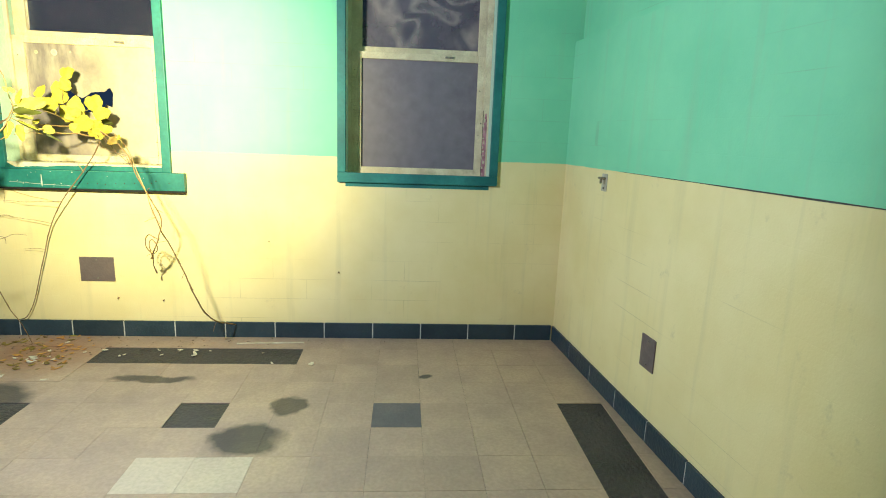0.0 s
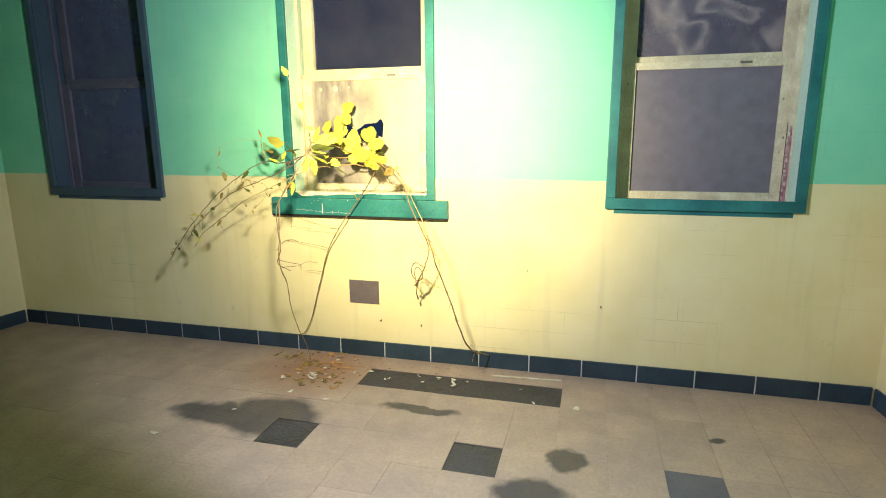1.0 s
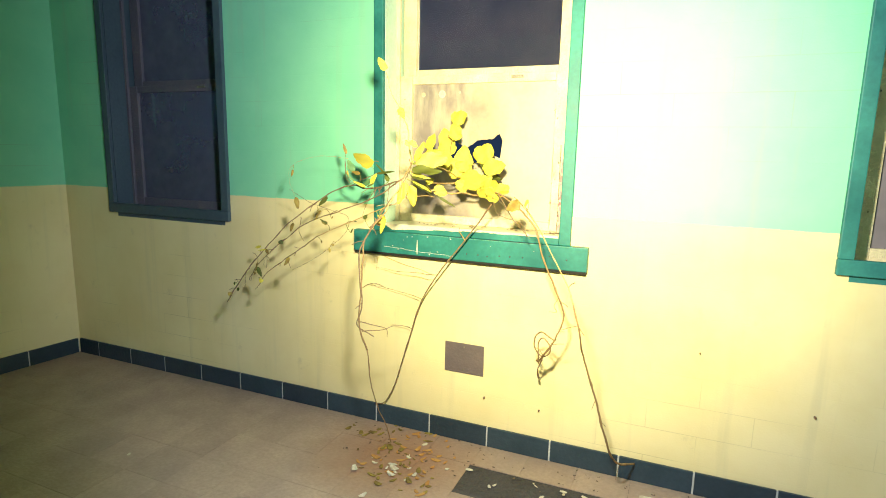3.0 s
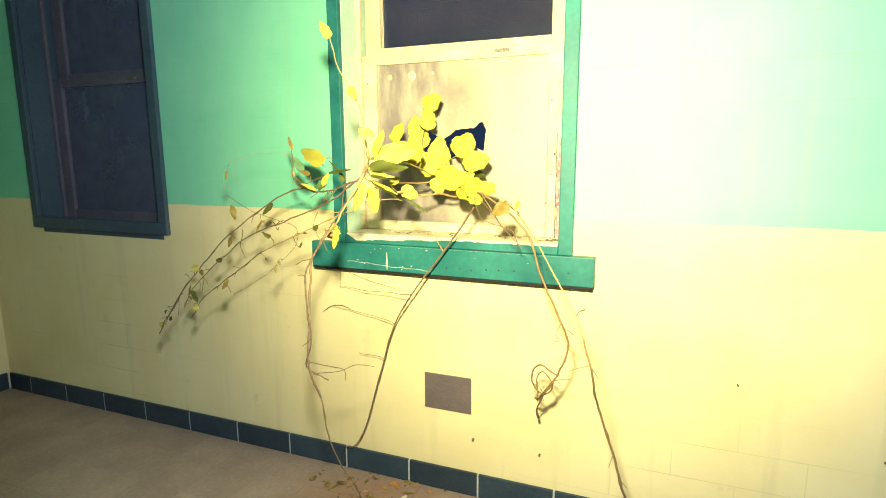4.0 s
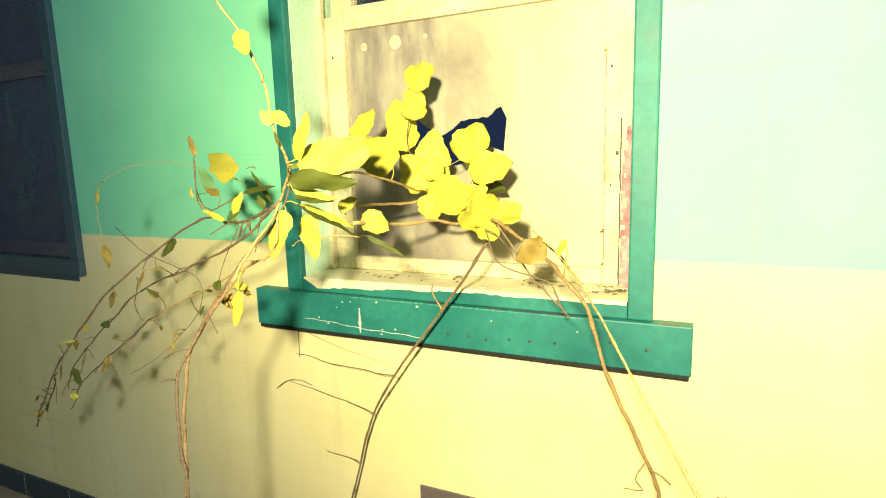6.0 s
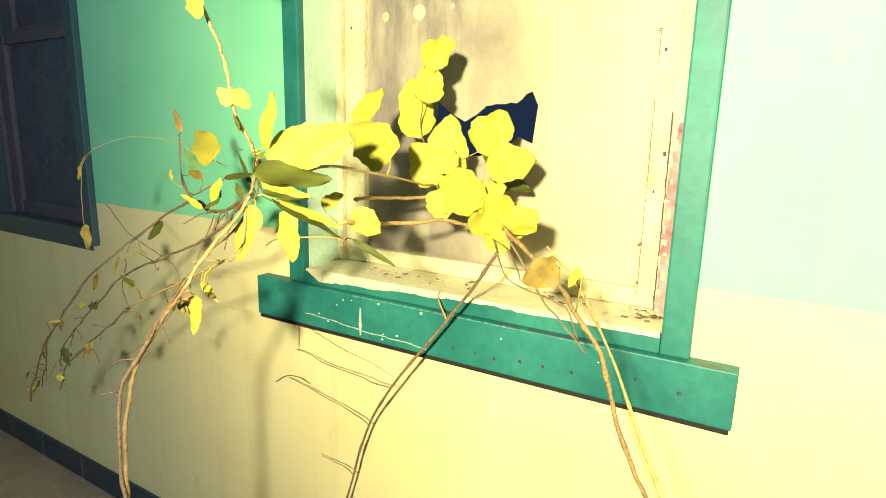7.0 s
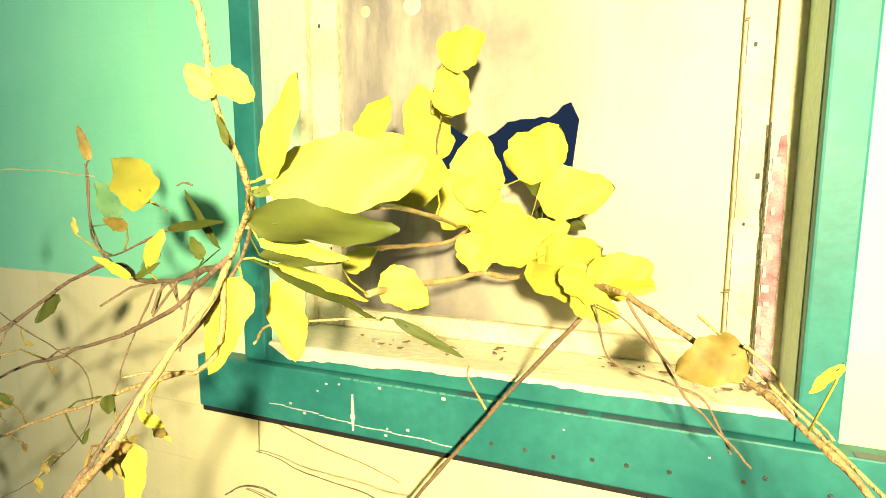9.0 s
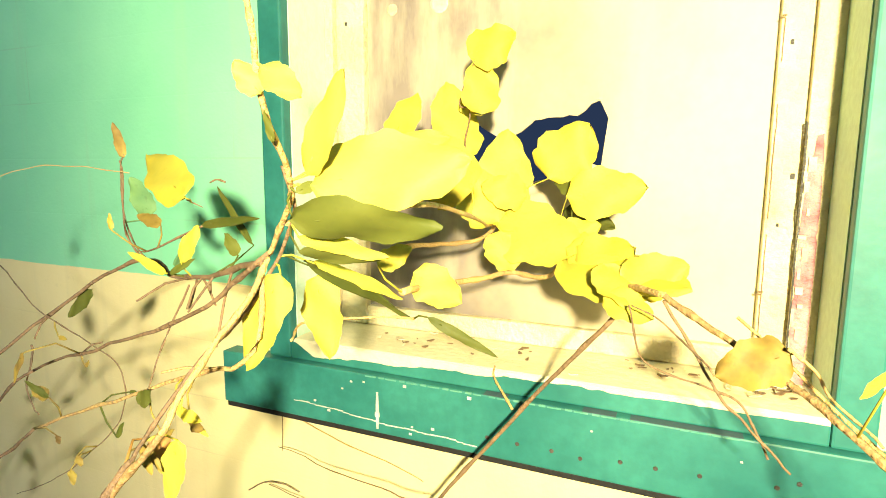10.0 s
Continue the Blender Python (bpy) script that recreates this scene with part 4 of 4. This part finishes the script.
stem("side_stem", [(-0.76, -0.41, 0.85), (-0.84, -0.38, 0.78), (-0.93, -0.36, 0.69)], 0.002, 0.0012, BARK_DARK, 0.008, 4)
# small buds and dry leaves along the long shoots
for x, y, z in ((-0.37, -0.33, 1.21), (-0.50, -0.38, 1.08), (-0.60, -0.36, 0.99), (-0.70, -0.42, 0.91), (-0.74, -0.37, 0.86), (-0.69, -0.41, 0.80),
                (-0.83, -0.41, 0.76), (-0.79, -0.36, 0.80), (-0.86, -0.40, 0.73), (-0.64, -0.41, 0.97), (-0.90, -0.397, 0.69), (-0.53, -0.42, 0.93),
                (-0.80, -0.306, 0.917), (-0.30, -0.44, 1.08)):
    x, y, z = x + leaf_rng.uniform(-0.02, 0.02), y + leaf_rng.uniform(-0.02, 0.02), z + leaf_rng.uniform(-0.02, 0.02)
    for _ in range(leaf_rng.choice((1, 1, 1, 2))):
        dx, dz = leaf_rng.uniform(-0.04, 0.04), leaf_rng.uniform(-0.05, 0.03)
        leaf((x, y, z), (x + dx, y - leaf_rng.uniform(0, 0.02), z + dz), leaf_rng.uniform(0.005, 0.02), leaf_rng.choice((LEAF, LEAF_OLIVE_SHADED, LEAF_DRY, LEAF_DRY)))


# wispy roots that cling to the plaster under the board
stem("tendril", [(-0.306, -0.005, 0.9), (-0.307, -0.005, 0.855), (-0.309, -0.005, 0.812)], 0.0008, 0.0005, BARK_DARK, 0.001)
stem("tendril", [(-0.279, -0.005, 0.893), (-0.187, -0.005, 0.867), (-0.088, -0.005, 0.844), (0.005, -0.005, 0.819)], 0.0010, 0.0006, BARK, 0.003)
stem("tendril", [(-0.399, -0.008, 0.706), (-0.357, -0.012, 0.735), (-0.306, -0.012, 0.744), (-0.268, -0.008, 0.733)], 0.0012, 0.0008, BARK_DARK, 0.002)
# shrivelled scraps of leaf caught on the twigs
leaf((-0.362, -0.4, 1.014), (-0.359, -0.4, 1.002), 0.008, LEAF_DRY)
leaf((-0.293, -0.42, 1.009), (-0.284, -0.42, 0.997), 0.01, LEAF_DRY)
leaf((-0.307, -0.42, 0.987), (-0.304, -0.42, 0.966), 0.01, LEAF_DRY)
leaf((-0.185, -0.44, 1.066), (-0.174, -0.44, 1.086), 0.007, LEAF_OLIVE_SHADED)
leaf((-0.085, -0.46, 1.096), (-0.069, -0.46, 1.107), 0.007, LEAF_DRY)
leaf((-0.404, -0.36, 1.137), (-0.387, -0.36, 1.135), 0.006, LEAF_DRY)
leaf((-0.185, -0.42, 1.114), (-0.168, -0.42, 1.113), 0.006, LEAF_OLIVE_SHADED)
leaf((-0.32, -0.38, 1.111), (-0.313, -0.38, 1.122), 0.005, LEAF_DRY)
leaf((-0.012, -0.5, 1.153), (0.014, -0.5, 1.149), 0.011, LEAF)
leaf((-0.0, -0.5, 1.143), (0.016, -0.5, 1.141), 0.009, LEAF_DRY)
leaf((-0.013, -0.53, 1.142), (0.013, -0.53, 1.117), 0.019, LEAF_RUST)
leaf((-0.105, -0.47, 1.133), (-0.087, -0.47, 1.15), 0.014, LEAF_OLIVE_SHADED)


# ---- litter ----
def litter(name, label, spots, sizes, material, z_at, seed):
    """Loose flakes and bits, each a small bent chip lying flat."""
    r = random.Random(seed)
    bm = bmesh.new()
    for x, y, spread_x, spread_y, n in spots:
        for _ in range(n):
            px, py, a = x + r.gauss(0, spread_x), y + r.gauss(0, spread_y), r.uniform(0, math.pi)
            py = min(py, -0.02) if z_at < 0.5 else min(max(py, -0.01), 0.115)
            l, w, bend = r.uniform(*sizes), r.uniform(0.25, 0.7), r.uniform(0.0, 0.3)
            c, s = math.cos(a), math.sin(a)
            low, up = [], []
            for u, v in ((-1, -0.6), (0, -1), (1, -0.4), (0.9, 0.5), (0, 1), (-0.8, 0.7)):
                dx, dy = u * l / 2, v * l * w / 2
                h = z_at + 0.0012 + bend * l * abs(u) * 0.5
                low.append(bm.verts.new((px + c * dx - s * dy, py + s * dx + c * dy, h)))
                up.append(bm.verts.new((px + c * dx - s * dy, py + s * dx + c * dy, h + 0.0015)))
            bm.faces.new(low[::-1])
            bm.faces.new(up)
            for k in range(6):
                bm.faces.new((low[k - 1], low[k], up[k], up[k - 1]))
    return tagged(part(name, bm, material), label, "litter", kind="stuff")


def paint_spots(spots):
    """Round splashes of pale paint on the broken pane."""
    for x, z, r in spots:
        bm = bmesh.new()
        bmesh.ops.create_cone(bm, cap_ends=True, segments=18, radius1=r, radius2=0.85 * r, depth=0.0012,
                              matrix=Matrix.Translation((x, 0.1422, z)) @ Matrix.Rotation(radians(90), 4, "X"))
        for v in bm.verts:
            v.co.x += 0.15 * r * math.sin(40 * v.co.z)
        tagged(part("paint_splash", bm, CHIP), "round splash of pale paint on the window glass", "paint splash", "splashes on the pane")


paint_spots(((-0.13, 1.682, 0.011), (-0.03, 1.684, 0.018), (0.06, 1.69, 0.006)))
def wall_nails(spots):
    """Small bent nails and plugs left in the plaster."""
    for x, z, r in spots:
        bm = bmesh.new()
        bmesh.ops.create_cone(bm, cap_ends=True, segments=8, radius1=r, radius2=0.8 * r, depth=0.012,
                              matrix=Matrix.Translation((x, -0.0055, z)) @ Matrix.Rotation(radians(90), 4, "X"))
        tagged(part("wall_nail", bm, BARK_DARK), "small dark rusty nail sticking out of cream plaster", "nail", "nails in the wall")


wall_nails(((0.284, 0.245, 0.005), (0.552, 0.234, 0.004), (1.621, 0.43, 0.005), (1.20, 0.62, 0.003)))
stem("side_stem", [(0.140, -0.02, 1.062), (0.143, -0.034, 1.050), (0.165, -0.052, 1.03), (0.183, -0.062, 1.012)], 0.0012, 0.0022, BARK, 0.001)
sliver = part("wood_sliver", boxes((-0.2, 0.2, -0.006, 0.006, 0, 0.006), (-0.19, 0.05, 0.004, 0.011, 0, 0.004), bevel=0.0015), CHIP)
sliver.matrix_world = pose(1.22, -0.115, 0.0004, 0, 0, 4)
tagged(sliver, "pale split strip of wood lying along the skirting", "wood strip")
litter("leaf_litter", "dry fallen leaves and bits on the floor by the wall", [(-0.03, -0.28, 0.09, 0.14, 26), (0.1, -0.45, 0.06, 0.08, 10), (-0.3, -0.15, 0.12, 0.05, 8)], (0.015, 0.05), LEAF_DRY, 0.0, 2)
litter("rusty_leaf_litter", "rust-orange dead leaves heaped on the floor below the broken window", [(0.0, -0.27, 0.10, 0.11, 34), (0.12, -0.42, 0.05, 0.06, 10)], (0.015, 0.05), LEAF_RUST, 0.0, 12)
litter("paint_flakes", "pale paint flakes on the floor by the wall", [(0.02, -0.30, 0.10, 0.14, 18), (0.7, -0.28, 0.35, 0.06, 12), (1.3, -0.3, 0.1, 0.06, 3), (-1.2, -0.9, 0.6, 0.3, 3)], (0.012, 0.05), CHIP, 0.0, 3)
litter("floor_grit", "brown grit scattered on the floor by the wall", [(0.0, -0.2, 0.25, 0.1, 60), (0.8, -0.1, 0.5, 0.05, 40)], (0.004, 0.014), DIRT, 0.0, 5)
litter("sill_litter", "paint flakes and grit on the window sill", [(-0.1, 0.08, 0.1, 0.03, 5), (0.15, 0.08, 0.12, 0.03, 4), (0.45, 0.08, 0.1, 0.03, 6), (0.55, 0.08, 0.025, 0.025, 26)], (0.006, 0.03), CHIP, SILL + 0.057, 6)
litter("sill_grit", "dark dead leaf bits and grit on the window sill", [(-0.03, 0.06, 0.05, 0.02, 9), (0.14, 0.08, 0.03, 0.02, 7), (0.40, 0.06, 0.05, 0.03, 9), (0.55, 0.07, 0.025, 0.025, 16)], (0.004, 0.02), BARK_DARK, SILL + 0.057, 7)


# ---- floor tiles ----
T = 0.2286
MISSING = {(i, 2) for i in range(-7, -2)} | {(-8, -1), (-4, -1), (4, -1), (4, -2), (4, -3), (4, -4)}
tile_bm = boxes((0.0004, T - 0.0004, 0.0004, T - 0.0004, -0.0039, 0.0), bevel=0.0)
tile_mesh = {m.name: mesh_from(tile_bm.copy(), "floor_tile", m) for m in (TILE, TILE_GREY, TILE_PALE)}
tile_bm.free()
rng = random.Random(4)
rest = bmesh.new()
count = 0
for i in range(-22, 8):
    for j in range(-20, 5):
        if (i, j) in MISSING:
            continue
        x, y = 1.89 + i * T, -0.88 + j * T
        if x < X0 - 0.6 or x > X1 + 0.5 or y > 0.1 or y < Y0 - 0.2:
            continue
        kind = TILE_GREY if (i, j) == (0, -1) else TILE_PALE if (i, j) in ((-4, -3), (-3, -3)) else TILE
        if j >= -8 and count < 300:
            ob = new("floor_tile", tile_mesh[kind.name])
            ob.parent = floor
            ob.matrix_world = pose(x, y, rng.uniform(-0.0006, 0.0006), rng.uniform(-0.1, 0.1), rng.uniform(-0.1, 0.1), 0)
            count += 1
        else:
            box(rest, x + 0.0008, x + T - 0.0008, y + 0.0008, y + T - 0.0008, -0.0039, 0)
tagged(part("floor_tiles_beyond", rest, TILE, floor), kind="stuff")
